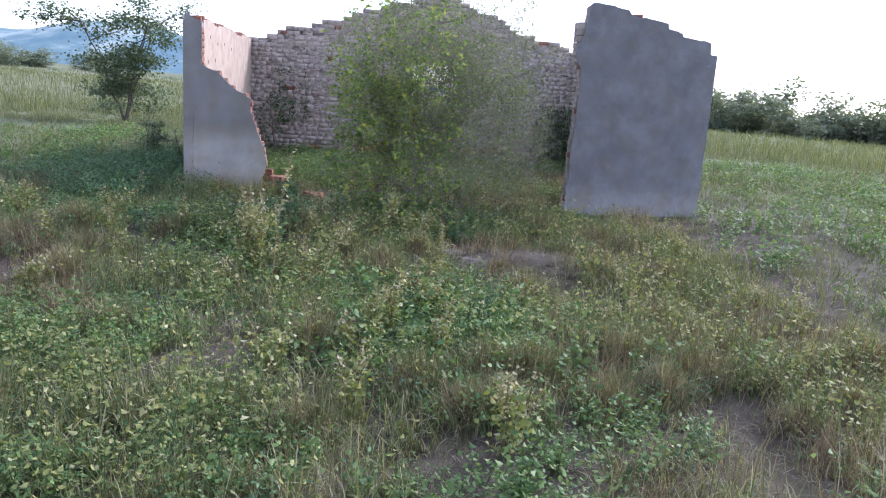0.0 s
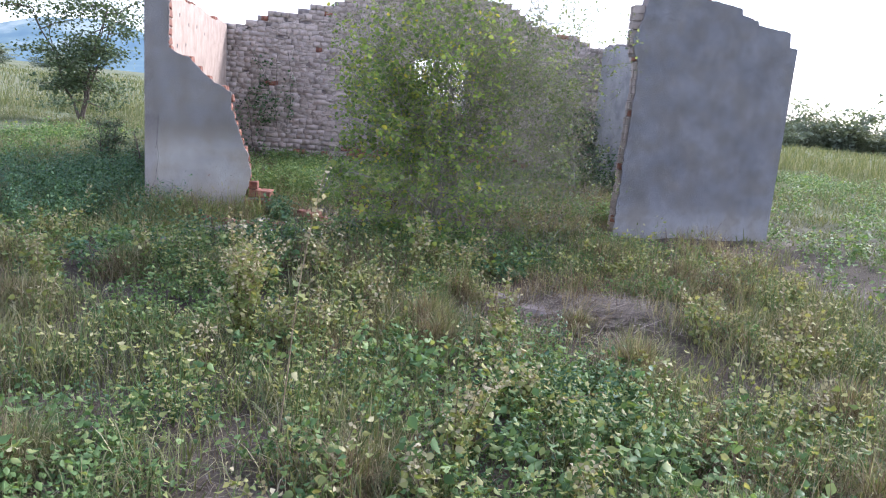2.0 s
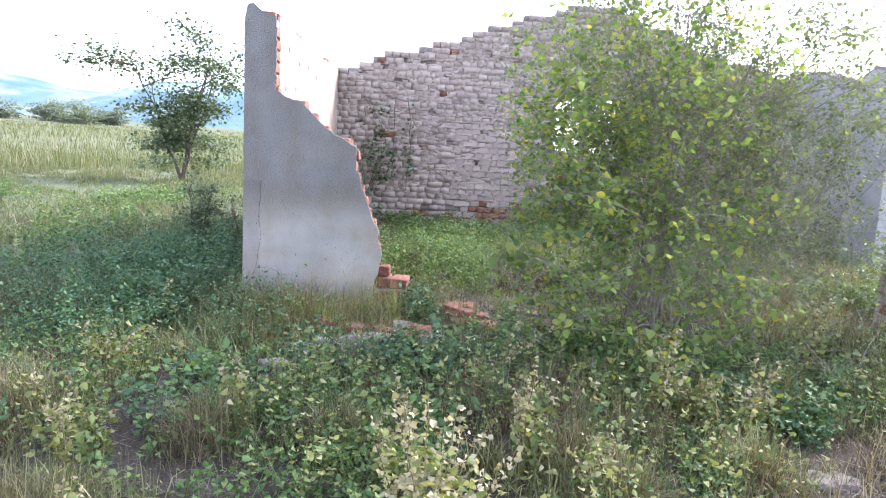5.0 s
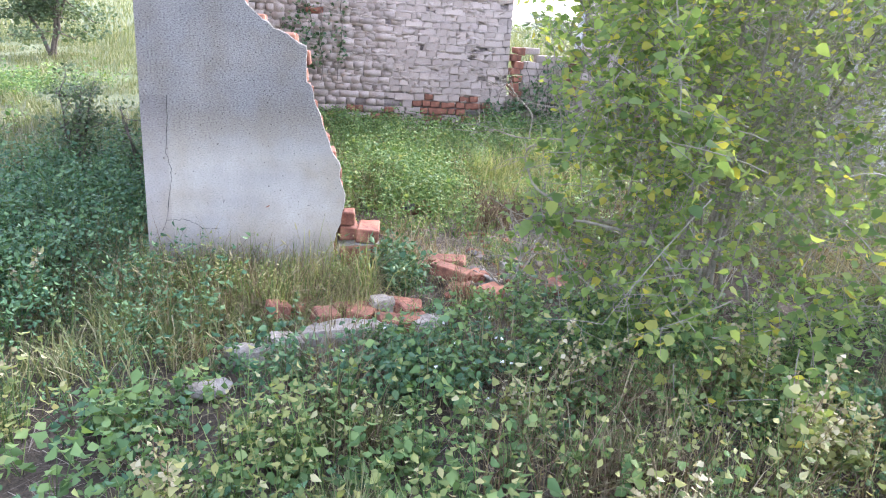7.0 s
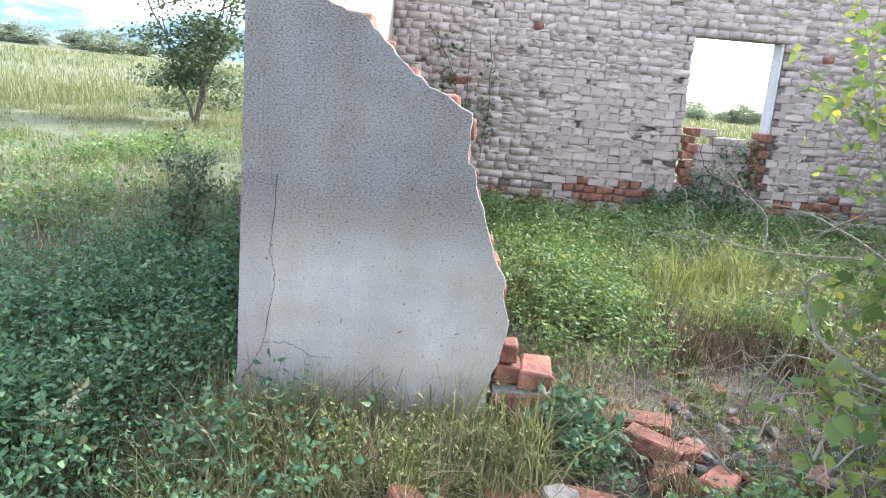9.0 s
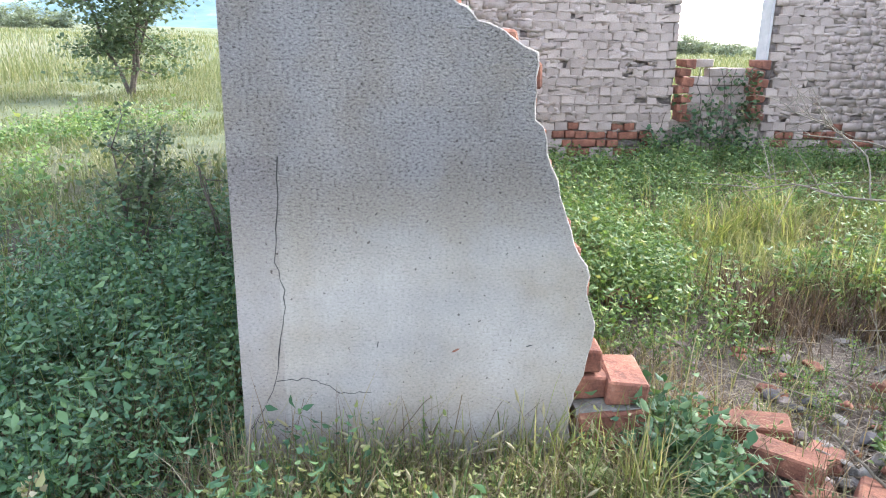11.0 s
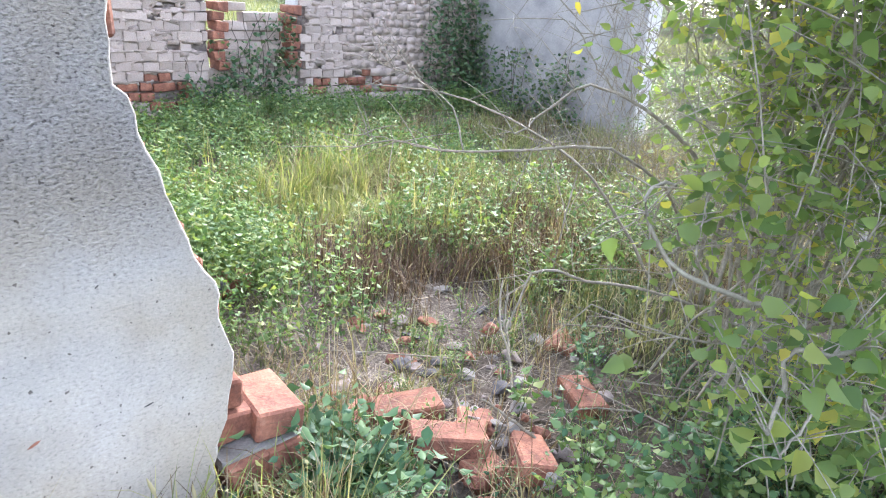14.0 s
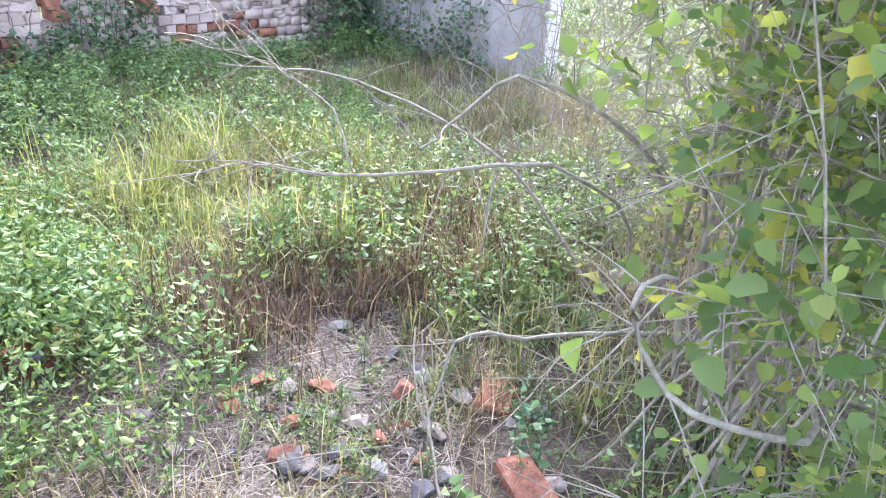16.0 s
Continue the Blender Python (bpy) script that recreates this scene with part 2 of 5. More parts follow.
SEED = leaf_mat("pale_seed_head", [(0.0, (0.24, 0.215, 0.12)), (0.5, (0.40, 0.36, 0.22)), (1.0, (0.62, 0.57, 0.41))], 0.35, 0.8)
YELLOWLEAF = leaf_mat("yellowing_leaf", [(0.0, (0.14, 0.19, 0.065)), (0.5, (0.28, 0.31, 0.105)), (0.8, (0.42, 0.405, 0.15)), (1.0, (0.58, 0.54, 0.33))], 0.4, 0.6)
FLOWER = plain_mat("white_petals", [(0.3, (0.7, 0.7, 0.66)), (0.7, (0.8, 0.8, 0.77))], 60.0)
CREEPER = leaf_mat("creeper_leaf", [(0.0, (0.06, 0.12, 0.065)), (0.5, (0.11, 0.19, 0.095)), (0.9, (0.19, 0.27, 0.125)), (1.0, (0.38, 0.38, 0.27))], 0.3, 0.5)
TREELEAF = leaf_mat("tree_leaf", [(0.0, (0.07, 0.11, 0.065)), (0.5, (0.12, 0.17, 0.09)), (1.0, (0.20, 0.24, 0.13))], 0.3, 0.6)
# haze before the far trees is put into this paler leaf colour
FARLEAF = leaf_mat("haze_pale_thorn_leaf", [(0.0, (0.20, 0.25, 0.19)), (0.5, (0.27, 0.32, 0.24)), (1.0, (0.34, 0.38, 0.28))], 0.35, 0.7)
# brighter than green_grass: sunlight on the ruin's floor is put into the colour
BRIGHTGRASS = leaf_mat("bright_grass", [(0.0, (0.13, 0.175, 0.065)), (0.4, (0.25, 0.31, 0.125)), (0.75, (0.37, 0.40, 0.175)), (0.9, (0.48, 0.45, 0.25)), (1.0, (0.62, 0.57, 0.39))], 0.5)


# ---- mesh helpers ----
rng = np.random.default_rng(7)


def fast_mesh(name, verts, faces, material, smooth=False):
    verts, faces = np.asarray(verts, float), np.asarray(faces, int)
    me = bpy.data.meshes.new(name)
    m, k = faces.shape
    me.vertices.add(len(verts))
    me.vertices.foreach_set("co", verts.ravel())
    me.loops.add(m * k)
    me.loops.foreach_set("vertex_index", faces.ravel())
    me.polygons.add(m)
    me.polygons.foreach_set("loop_start", np.arange(0, m * k, k))
    me.update(calc_edges=True)
    if smooth:
        me.polygons.foreach_set("use_smooth", np.ones(m, bool))
    me.materials.append(material)
    return me


def put(name, me, parent=None, m=None, label="", category="", group="", kind=""):
    ob = new(name, me)
    if m is not None:
        ob.matrix_basis = m
    if parent is not None:
        ob.parent = parent
    return tagged(ob, label, category, group, kind)


def part(name, bm, material, parent, label=""):
    me = bpy.data.meshes.new(name)
    bm.to_mesh(me)
    bm.free()
    me.materials.append(material)
    return put(name, me, parent, label=label)


def thing(name, x, y, z, label, category, group="", kind=""):
    ob = new(name)
    ob.location = (x, y, z)
    ob.empty_display_size = 0.1
    return tagged(ob, label, category, group, kind)


class Heap:
    """Vertices and equal-sided faces gathered into one mesh."""

    def __init__(self):
        self.v, self.f, self.n = [], [], 0

    def add(self, v, f):
        v, f = np.asarray(v, float), np.asarray(f, int)
        self.v.append(v)
        self.f.append(f + self.n)
        self.n += len(v)

    def mesh(self, name, material, smooth=False):
        return fast_mesh(name, np.concatenate(self.v), np.concatenate(self.f), material, smooth)


def vnoise(x, y, scale, seed):
    """Smooth value noise, 0 to 1."""
    lattice = np.random.default_rng(seed).random((64, 64))
    u, v = np.asarray(x) / scale, np.asarray(y) / scale
    i, j = np.floor(u).astype(int), np.floor(v).astype(int)
    a, b = u - i, v - j
    a, b = a * a * (3 - 2 * a), b * b * (3 - 2 * b)
    g = lambda p, q: lattice[p % 64, q % 64]  # noqa: E731
    return (g(i, j) * (1 - a) + g(i + 1, j) * a) * (1 - b) + (g(i, j + 1) * (1 - a) + g(i + 1, j + 1) * a) * b


def smooth01(t):
    t = np.clip(t, 0, 1)
    return t * t * (3 - 2 * t)


def gz(x, y):
    """Height of the ground."""
    x, y = np.asarray(x, float), np.asarray(y, float)
    r = np.hypot(x - 3, y)
    near = -0.12 - 0.055 * np.clip(-y, 0, 4) + 0.02 * np.clip(y, 0, 5)
    rough = (vnoise(x, y, 1.1, 3) - 0.5) * 0.06 + (vnoise(x, y, 0.33, 4) - 0.5) * 0.035
    far = smooth01((r - 10) / 70) * (-0.017 * x + 0.008 * y + (vnoise(x, y, 40, 5) - 0.5) * 0.8)
    return near + rough * np.clip(30 / (r + 1), 0, 1) + far


QUAD_BOX = np.array([[0, 3, 2, 1], [4, 5, 6, 7], [0, 1, 5, 4], [1, 2, 6, 5], [2, 3, 7, 6], [3, 0, 4, 7]])
BOX_SIGNS = np.array([[-1, -1, -1], [1, -1, -1], [1, 1, -1], [-1, 1, -1], [-1, -1, 1], [1, -1, 1], [1, 1, 1], [-1, 1, 1]], float)


def box_verts(c, half, jitter=0.0):
    return np.asarray(c, float) + BOX_SIGNS * np.asarray(half, float) + rng.normal(0, 1, (8, 3)) * jitter


def tube(path, radii, sides=5):
    path, radii = np.asarray(path, float), np.broadcast_to(radii, len(path))
    t = np.gradient(path, axis=0)
    t /= np.linalg.norm(t, axis=1, keepdims=True) + 1e-9
    ref = np.where(np.abs(t[:, 2:3]) > 0.9, [[1.0, 0, 0]], [[0, 0, 1.0]])
    a = np.cross(t, ref)
    a /= np.linalg.norm(a, axis=1, keepdims=True) + 1e-9
    b = np.cross(t, a)
    ang = np.arange(sides) / sides * 2 * math.pi
    ring = path[:, None] + radii[:, None, None] * (np.cos(ang)[None, :, None] * a[:, None] + np.sin(ang)[None, :, None] * b[:, None])
    k, i = len(path), np.arange(sides)
    faces = [np.stack([r * sides + i, r * sides + (i + 1) % sides, (r + 1) * sides + (i + 1) % sides, (r + 1) * sides + i], 1) for r in range(k - 1)]
    return ring.reshape(-1, 3), np.concatenate(faces)


def bent(points, n=12, wobble=0.0):
    """A smooth line through a few points."""
    p = np.asarray(points, float)
    s = np.linspace(0, len(p) - 1, n)
    i = np.clip(s.astype(int), 0, len(p) - 2)
    f = (s - i)[:, None]
    ext = np.vstack([2 * p[0] - p[1], p, 2 * p[-1] - p[-2]])
    p0, p1, p2, p3 = ext[i], ext[i + 1], ext[i + 2], ext[i + 3]
    out = 0.5 * (2 * p1 + (p2 - p0) * f + (2 * p0 - 5 * p1 + 4 * p2 - p3) * f**2 + (3 * p1 - p0 - 3 * p2 + p3) * f**3)
    out[1:-1] += rng.normal(0, 1, (n - 2, 3)) * wobble
    return out


def leaves(pos, size, droop=0.6, heart=True, spread=1.0, narrow=0.42):
    """Folded pointed leaves at the given places: six triangles each."""
    n = len(pos)
    size = np.broadcast_to(size, n)[:, None]
    yaw = rng.random(n) * 2 * math.pi
    pitch = rng.normal(-droop, 0.45 * spread, n)
    roll = rng.normal(0, 0.6 * spread, n)
    d = np.stack([np.cos(yaw) * np.cos(pitch), np.sin(yaw) * np.cos(pitch), np.sin(pitch)], 1)
    side = np.stack([-np.sin(yaw), np.cos(yaw), 0 * yaw], 1)
    up = np.cross(d, side)
    s2 = side * np.cos(roll)[:, None] + up * np.sin(roll)[:, None]
    u2 = np.cross(s2, d)
    w = narrow
    base = pos - d * size * (0.06 if heart else 0)
    shape = [(0.0, 0.0, 0.0), (0.12 if heart else 0.3, w * 0.95, 0.1), (0.5, w * 0.85, 0.12), (1.0, 0.0, -0.12), (0.5, -w * 0.85, 0.12), (0.12 if heart else 0.3, -w * 0.95, 0.1), (0.5, 0, 0.0)]
    v = np.stack([base + size * (a * d + b * s2 + c * u2) for a, b, c in shape], 1)
    f = np.array([[0, 6, 1], [1, 6, 2], [2, 6, 3], [3, 6, 4], [4, 6, 5], [5, 6, 0]])
    return v.reshape(-1, 3), (f[None] + 7 * np.arange(n)[:, None, None]).reshape(-1, 3)


def blades(pos, h, w, lean=0.35):
    """Grass blades: five triangles each, arching over to one side."""
    n = len(pos)
    h, w = np.broadcast_to(h, n)[:, None], np.broadcast_to(w, n)[:, None]
    yaw = rng.random(n) * 2 * math.pi
    d = np.stack([np.cos(yaw), np.sin(yaw), 0 * yaw], 1)
    tw = yaw + math.pi / 2 + rng.normal(0, 0.5, n)
    s = np.stack([np.cos(tw), np.sin(tw), 0 * yaw], 1) * w
    bow = np.clip(np.abs(rng.normal(1.9 * lean, lean, n)), 0, 2.6)[:, None]
    up = np.array([0, 0, 1.0])
    step = lambda part_of, at: h * part_of * (np.sin(bow * at) * d + np.cos(bow * at) * up)  # noqa: E731
    p1 = pos + step(0.42, 0.32)
    p2 = p1 + step(0.34, 0.75)
    tip = p2 + step(0.24, 1.1)
    v = np.stack([pos - s * 0.6, pos + s * 0.6, p1 + s * 0.55, p1 - s * 0.55, p2 + s * 0.4, p2 - s * 0.4, tip], 1).reshape(-1, 3)
    f = np.array([[0, 1, 2], [0, 2, 3], [3, 2, 4], [3, 4, 5], [5, 4, 6]])
    return v, (f[None] + 7 * np.arange(n)[:, None, None]).reshape(-1, 3)


# ---- ground ----
def axis_steps(lo, hi, fine, reach):
    core = np.arange(lo, hi + fine / 2, fine)
    out, step, v = [], fine, hi
    while v < reach:
        step *= 1.16
        v += step
        out.append(v)
    back, step, v = [], fine, lo
    while v > -reach:
        step *= 1.16
        v -= step
        back.append(v)
    return np.concatenate([back[::-1], core, out])


gx, gy = axis_steps(-4, 9, 0.11, 3600), axis_steps(-9, 6, 0.11, 3600)
X, Y = np.meshgrid(gx, gy)
nx, ny = len(gx), len(gy)
ids = np.arange(nx * ny).reshape(ny, nx)
put("ground", fast_mesh("ground", np.stack([X, Y, gz(X, Y)], -1).reshape(-1, 3),
    np.stack([ids[:-1, :-1], ids[:-1, 1:], ids[1:, 1:], ids[1:, :-1]], -1).reshape(-1, 4), ground_mat(), True),
    label="bare grey-brown soil and rough grass field", category="ground", kind="structure")


# ---- ruined house ----
def jagged(points, step=0.05, amount=0.008, seed=1):
    """The outline with many small uneven steps along it."""
    r = np.random.default_rng(seed)
    out = []
    for a, b in zip(points[:-1], points[1:]):
        a, b = np.array(a, float), np.array(b, float)
        n = max(int(np.linalg.norm(b - a) / step), 1)
        for i in range(n):
            out.append(a + (b - a) * i / n + (r.normal(0, amount, 2) if 0 < i else 0))
    out.append(np.array(points[-1], float))
    return out


def slab_xz(outline, y0, y1):
    """An upright slab whose face has the given outline in x and z."""
    bm = bmesh.new()
    front = [bm.verts.new((x, y0, z)) for x, z in outline]
    rear = [bm.verts.new((x, y1, z)) for x, z in outline]
    bm.faces.new(front)
    bm.faces.new(rear[::-1])
    for i in range(len(front)):
        j = (i + 1) % len(front)
        bm.faces.new((front[j], front[i], rear[i], rear[j]))
    bmesh.ops.recalc_face_normals(bm, faces=bm.faces)
    bmesh.ops.triangulate(bm, faces=bm.faces)
    return bm


def brick_mesh(name, size, material, worn=0.004):
    """A brick with worn, uneven edges."""
    bm = bmesh.new()
    bmesh.ops.create_cube(bm, size=1.0)
    for v in bm.verts:
        v.co = Vector((v.co.x * size[0], v.co.y * size[1], v.co.z * size[2])) + Vector(rng.normal(0, worn, 3))
    bmesh.ops.bevel(bm, geom=bm.edges[:], offset=min(size) * 0.09, segments=1, affect='EDGES')
    me = bpy.data.meshes.new(name)
    bm.to_mesh(me)
    bm.free()
    me.materials.append(material)
    return me


COURSE, PITCH = 0.088, 0.124
RED_BRICKS = [brick_mesh("brick", (0.225, 0.11, 0.074), BRICK_RED, 0.008) for _ in range(5)]
RED_HEADERS = [brick_mesh("brick", (0.112, 0.10, 0.074), BRICK_RED, 0.004) for _ in range(5)]

# front wall, the tall narrow piece beside the gap
front = thing("wall_front_left", 0, 0, 0, "grey roughcast plastered wall fragment with a broken brick edge", "wall", kind="structure")
EDGE_L = [(0.23, 2.10), (0.225, 1.57), (0.31, 1.52), (0.44, 1.48), (0.50, 1.41), (0.58, 1.335), (0.67, 1.26), (0.76, 1.22), (0.835, 1.18), (0.835, 1.05),
          (0.875, 0.91), (0.91, 0.83), (0.935, 0.75), (0.97, 0.64), (1.015, 0.57), (1.03, 0.45), (1.05, 0.36), (1.03, 0.22), (0.99, 0.10), (0.98, -0.35)]
TOP_L = [(0.0, 2.07), (0.02, 2.17), (0.06, 2.19), (0.13, 2.13), (0.23, 2.10)]
skin = [(0.0, -0.35)] + TOP_L[:-1] + [tuple(p) for p in jagged(EDGE_L, 0.03, 0.006, 2)]
part("plaster", slab_xz(skin, 0.0, 0.018), PLASTER, front)
core = [(0.01, -0.35), (0.01, 2.04)] + [(x - 0.015, z - 0.02) for x, z in TOP_L[2:-1]] + [(x - 0.012, z - 0.01) for x, z in EDGE_L]
part("brick_core", slab_xz(core, 0.018, 0.205), MORTAR, front, "rough mortar and brick core")
part("inner_plaster", slab_xz([(0.21, -0.35), (0.21, 1.5)] + [(x - 0.02, z - 0.03) for x, z in EDGE_L[2:]], 0.205, 0.222), CREAM, front)
rim = np.array([p for p in jagged(EDGE_L, 0.03, 0.006, 2)])
rim3 = np.stack([rim[:, 0] + 0.003, np.full(len(rim), 0.006), rim[:, 1]], 1)
hp = Heap()
hp.add(*tube(rim3[2:-4], 0.0015 + 0.004 * rng.random(len(rim3) - 6), 5))
put("plaster_rim", hp.mesh("plaster_rim", PLASTER_EDGE), front, label="pale broken plaster edge")
for k in range(int(2.1 / COURSE)):
    z = 0.02 + k * COURSE
    zs, xs = np.array([p[1] for p in EDGE_L])[::-1], np.array([p[0] for p in EDGE_L])[::-1]
    x = float(np.interp(z + 0.04, zs, xs))
    sticks = 0.012 if z < 1.05 else (0.03 if 1.05 < z < 1.2 else 0.004)
    for row, y in enumerate((0.072, 0.158)):
        put("brick", RED_HEADERS[(k + row) % 5], front, pose(x - 0.055 + sticks * rng.random() * (0.3 if row else 1), y, z + 0.04, 0, rng.normal(0, 2), rng.normal(0, 2)))
# cracks and marks in the plaster
for pts, r in (([(0.135, 0.90), (0.125, 0.72), (0.115, 0.60), (0.135, 0.50), (0.125, 0.40), (0.10, 0.235), (0.06, 0.14), (0.02, 0.075)], 0.0014),
               ([(0.10, 0.23), (0.19, 0.235), (0.24, 0.215), (0.30, 0.185), (0.38, 0.185)], 0.0012), ([(0.04, 0.10), (0.09, 0.085), (0.15, 0.075)], 0.0011)):
    line = bent([(x, -0.0005, z) for x, z in pts], 26, 0.0028)
    line[:, 1] = -0.0005
    v, f = tube(line, r * (0.6 + 0.8 * rng.random(26)), 4)
    put("crack", fast_mesh("crack", v, f, CRACK), front, label="thin dark crack in the plaster")
for x, z, w, h, mt in ((0.633, 0.315, 0.012, 0.006, BRICK_RED), (0.857, 0.324, 0.011, 0.003, CRACK), (0.40, 0.738, 0.004, 0.004, CRACK), (0.40, 0.34, 0.003, 0.01, CRACK), (0.777, 0.616, 0.004, 0.003, CRACK)):
    bm = bmesh.new()
    bmesh.ops.create_icosphere(bm, subdivisions=1, radius=1.0)
    for v in bm.verts:
        v.co = Vector((x + v.co.x * w + v.co.z * w * 0.4, v.co.y * 0.0015, z + v.co.z * h + v.co.x * h * 0.6))
    part("chip", bm, mt, front, "small chip in the plaster")

# side wall beside it
side = thing("wall_side_left", 0, 0, 0, "roofless brick side wall with cream inner plaster", "wall", kind="structure")
top_side = jagged([(0.0, 2.10), (0.6, 2.17), (1.2, 2.14), (2.2, 2.20), (3.4, 2.18), (4.4, 2.25), (5.2, 2.25)], 0.12, 0.012, 5)


def slab_yz(outline, x0, x1):
    bm = slab_xz(outline, 0, 1)
    for v in bm.verts:
        v.co = Vector((x0 + (x1 - x0) * v.co.y, v.co.x, v.co.z))
    bmesh.ops.recalc_face_normals(bm, faces=bm.faces)
    return bm


part("brick_core", slab_yz([(0.222, -0.35)] + [(max(y, 0.222), z - 0.03) for y, z in top_side] + [(5.2, -0.35)], 0.02, 0.20), MORTAR, side)
part("outer_plaster", slab_yz([(0.018, -0.35)] + [(max(y, 0.018), z) for y, z in top_side] + [(5.2, -0.35)], 0.0, 0.02), PLASTER, side)
part("inner_plaster", slab_yz([(0.222, -0.35)] + [(max(y, 0.222), z) for y, z in top_side] + [(5.2, -0.35)], 0.20, 0.218), CREAM, side, "cream plaster with a few knocked-out holes")
for k in range(20):
    y = 0.35 + 0.235 * k
    put("brick", RED_HEADERS[k % 5], side, pose(0.11, y, float(np.interp(y, [p[0] for p in top_side], [p[1] for p in top_side])) + 0.004, 0, rng.normal(0, 3), rng.normal(0, 4)))
# holes are not cut: flat dark spots paint the shade inside them
for y, z in ((0.7, 1.95), (1.3, 1.9), (1.9, 1.93), (1.1, 1.66), (2.6, 1.9), (0.55, 1.62)):
    bm = bmesh.new()
    bmesh.ops.create_icosphere(bm, subdivisions=1, radius=1.0)
    for v in bm.verts:
        v.co = Vector((0.218 + v.co.x * 0.002, y + v.co.y * 0.035, z + v.co.z * 0.03))
    part("hole", bm, CRACK, side, "flat dark spot for the shade in a putlog hole")

# back wall with its gable and window
back = thing("wall_back", 0, 5.2, 0, "mortar-smeared brick gable wall with a broken window opening", "wall", kind="structure")
GABLE_X = [-0.01, 0.22, 0.55, 1.05, 1.5, 2.15, 2.8, 3.25, 3.7, 4.1, 4.5, 4.95, 5.3, 5.55, 5.75, 6.25, 6.6, 7.15]
GABLE_Z = [2.28, 2.32, 2.42, 2.58, 2.68, 2.9, 3.12, 3.25, 3.38, 3.40, 3.25, 3.1, 2.98, 2.8, 2.74, 2.66, 2.57, 2.50]
WIN = (3.41, 4.40, 0.93, 2.02)
cores, rows_red, rows_plain, count = Heap(), Heap(), Heap(), 0
WASHED_MESH = [brick_mesh("brick", (0.120, 0.05, 0.083), BRICK_WASHED, 0.0035) for _ in range(8)]
for k in range(-3, 40):
    z0 = k * COURSE
    zc = z0 + COURSE / 2
    xs = np.arange(-0.01, 7.14, 0.02)
    ok = (np.interp(xs, GABLE_X, GABLE_Z) + 0.03 * np.sin(xs * 9.0) > z0 + COURSE)
    inside = (xs > WIN[0]) & (xs < WIN[1])
    ok &= ~(inside & (zc < WIN[3]))
    runs, start = [], None
    for i, good in enumerate(ok):
        if good and start is None:
            start = xs[i]
        if start is not None and (not good or i == len(ok) - 1):
            runs.append((start, xs[i]))
            start = None
    for a, b in runs:
        cores.add(box_verts(((a + b) / 2, 0.1285, zc), ((b - a) / 2, 0.0965, COURSE / 2)), QUAD_BOX)
        x = a + (PITCH / 2 if k % 2 else 0.0)
        while x + 0.05 < b:
            w = min(PITCH * rng.uniform(0.82, 1.18) * (1.8 if rng.random() < 0.16 else 1.0), b - x)
            c = x + w / 2
            x += w
            low = (2.25 < c < 3.22 and 0.13 < zc < 0.42) or (4.55 < c < 5.6 and 0.18 < zc < 0.42) or (1.1 < c < 2.0 and 0.1 < zc < 0.3)
            red = (low and rng.random() < 0.6) or rng.random() < 0.008
            gone = rng.random() < 0.034
            if gone:
                continue
            proud = rng.normal(0, 0.0025) - (0.012 if low and rng.random() < 0.5 else 0)
            near = 1.9 < c < 5.0 and 0.1 < zc < 1.55
            if near and count < 300:
                count += 1
                me = RED_HEADERS[count % 5] if red else WASHED_MESH[int(rng.integers(8))]
                put("brick", me, back, pose(c, 0.021 + 0.7 * proud + (0.025 if red else 0), zc + rng.normal(0, 0.002), rng.normal(0, 2.5), rng.normal(0, 1.6), rng.normal(0, 1.6)) @ Matrix.Diagonal((w / PITCH, 1, rng.uniform(0.93, 1.06), 1)))
            else:
                heap = rows_red if red else rows_plain
                heap.add(box_verts((c, 0.021 + 0.7 * proud, zc + rng.normal(0, 0.002)), (w / 2 - rng.uniform(0.0005, 0.005), 0.025, COURSE / 2 - rng.uniform(0.001, 0.006)), 0.003), QUAD_BOX)
smear = Heap()
for i in range(7000):
    x, z = rng.uniform(0.3, 6.8), rng.uniform(0.35, 3.0)
    if z > np.interp(x, GABLE_X, GABLE_Z) - 0.15 or (WIN[0] - 0.1 < x < WIN[1] + 0.1 and z < WIN[3] + 0.1):
        continue
    if z < 0.45 and rng.random() < 0.8:
        continue
    if i % 3 == 0:  # a blot over brick and joint alike
        dx, dy, dz = rng.uniform(0.02, 0.075), rng.uniform(0.002, 0.006), rng.uniform(0.012, 0.034)
    else:
        z = round(z / COURSE) * COURSE + rng.normal(0, 0.004)
        dx, dy, dz = rng.uniform(0.02, 0.10), rng.uniform(0.003, 0.008), rng.uniform(0.006, 0.016)
    v = np.array(box_verts((0, 0, 0), (dx, dy, dz), 0.003))
    turn, skew = rng.normal(0, 0.10), rng.normal(0, 0.25)
    vx, vz = v[:, 0] + skew * v[:, 2], v[:, 2] * (1 + 0.35 * rng.normal() * v[:, 0] / dx)
    v = np.stack([x + vx * math.cos(turn) - vz * math.sin(turn), 0.0015 + 0.8 * v[:, 1], z + vx * math.sin(turn) + vz * math.cos(turn)], 1)
    smear.add(v, QUAD_BOX)
put("mortar_smear", smear.mesh("mortar_smear", BRICK_WASHED_FAR), back, label="mortar smeared over the joints", kind="stuff")
put("brick_core", cores.mesh("brick_core", MORTAR), back)
put("brick_rows", rows_plain.mesh("brick_rows", BRICK_WASHED_FAR), back, kind="stuff")
put("red_brick_rows", rows_red.mesh("red_brick_rows", BRICK_RED_FAR), back, label="exposed red bricks", kind="stuff")
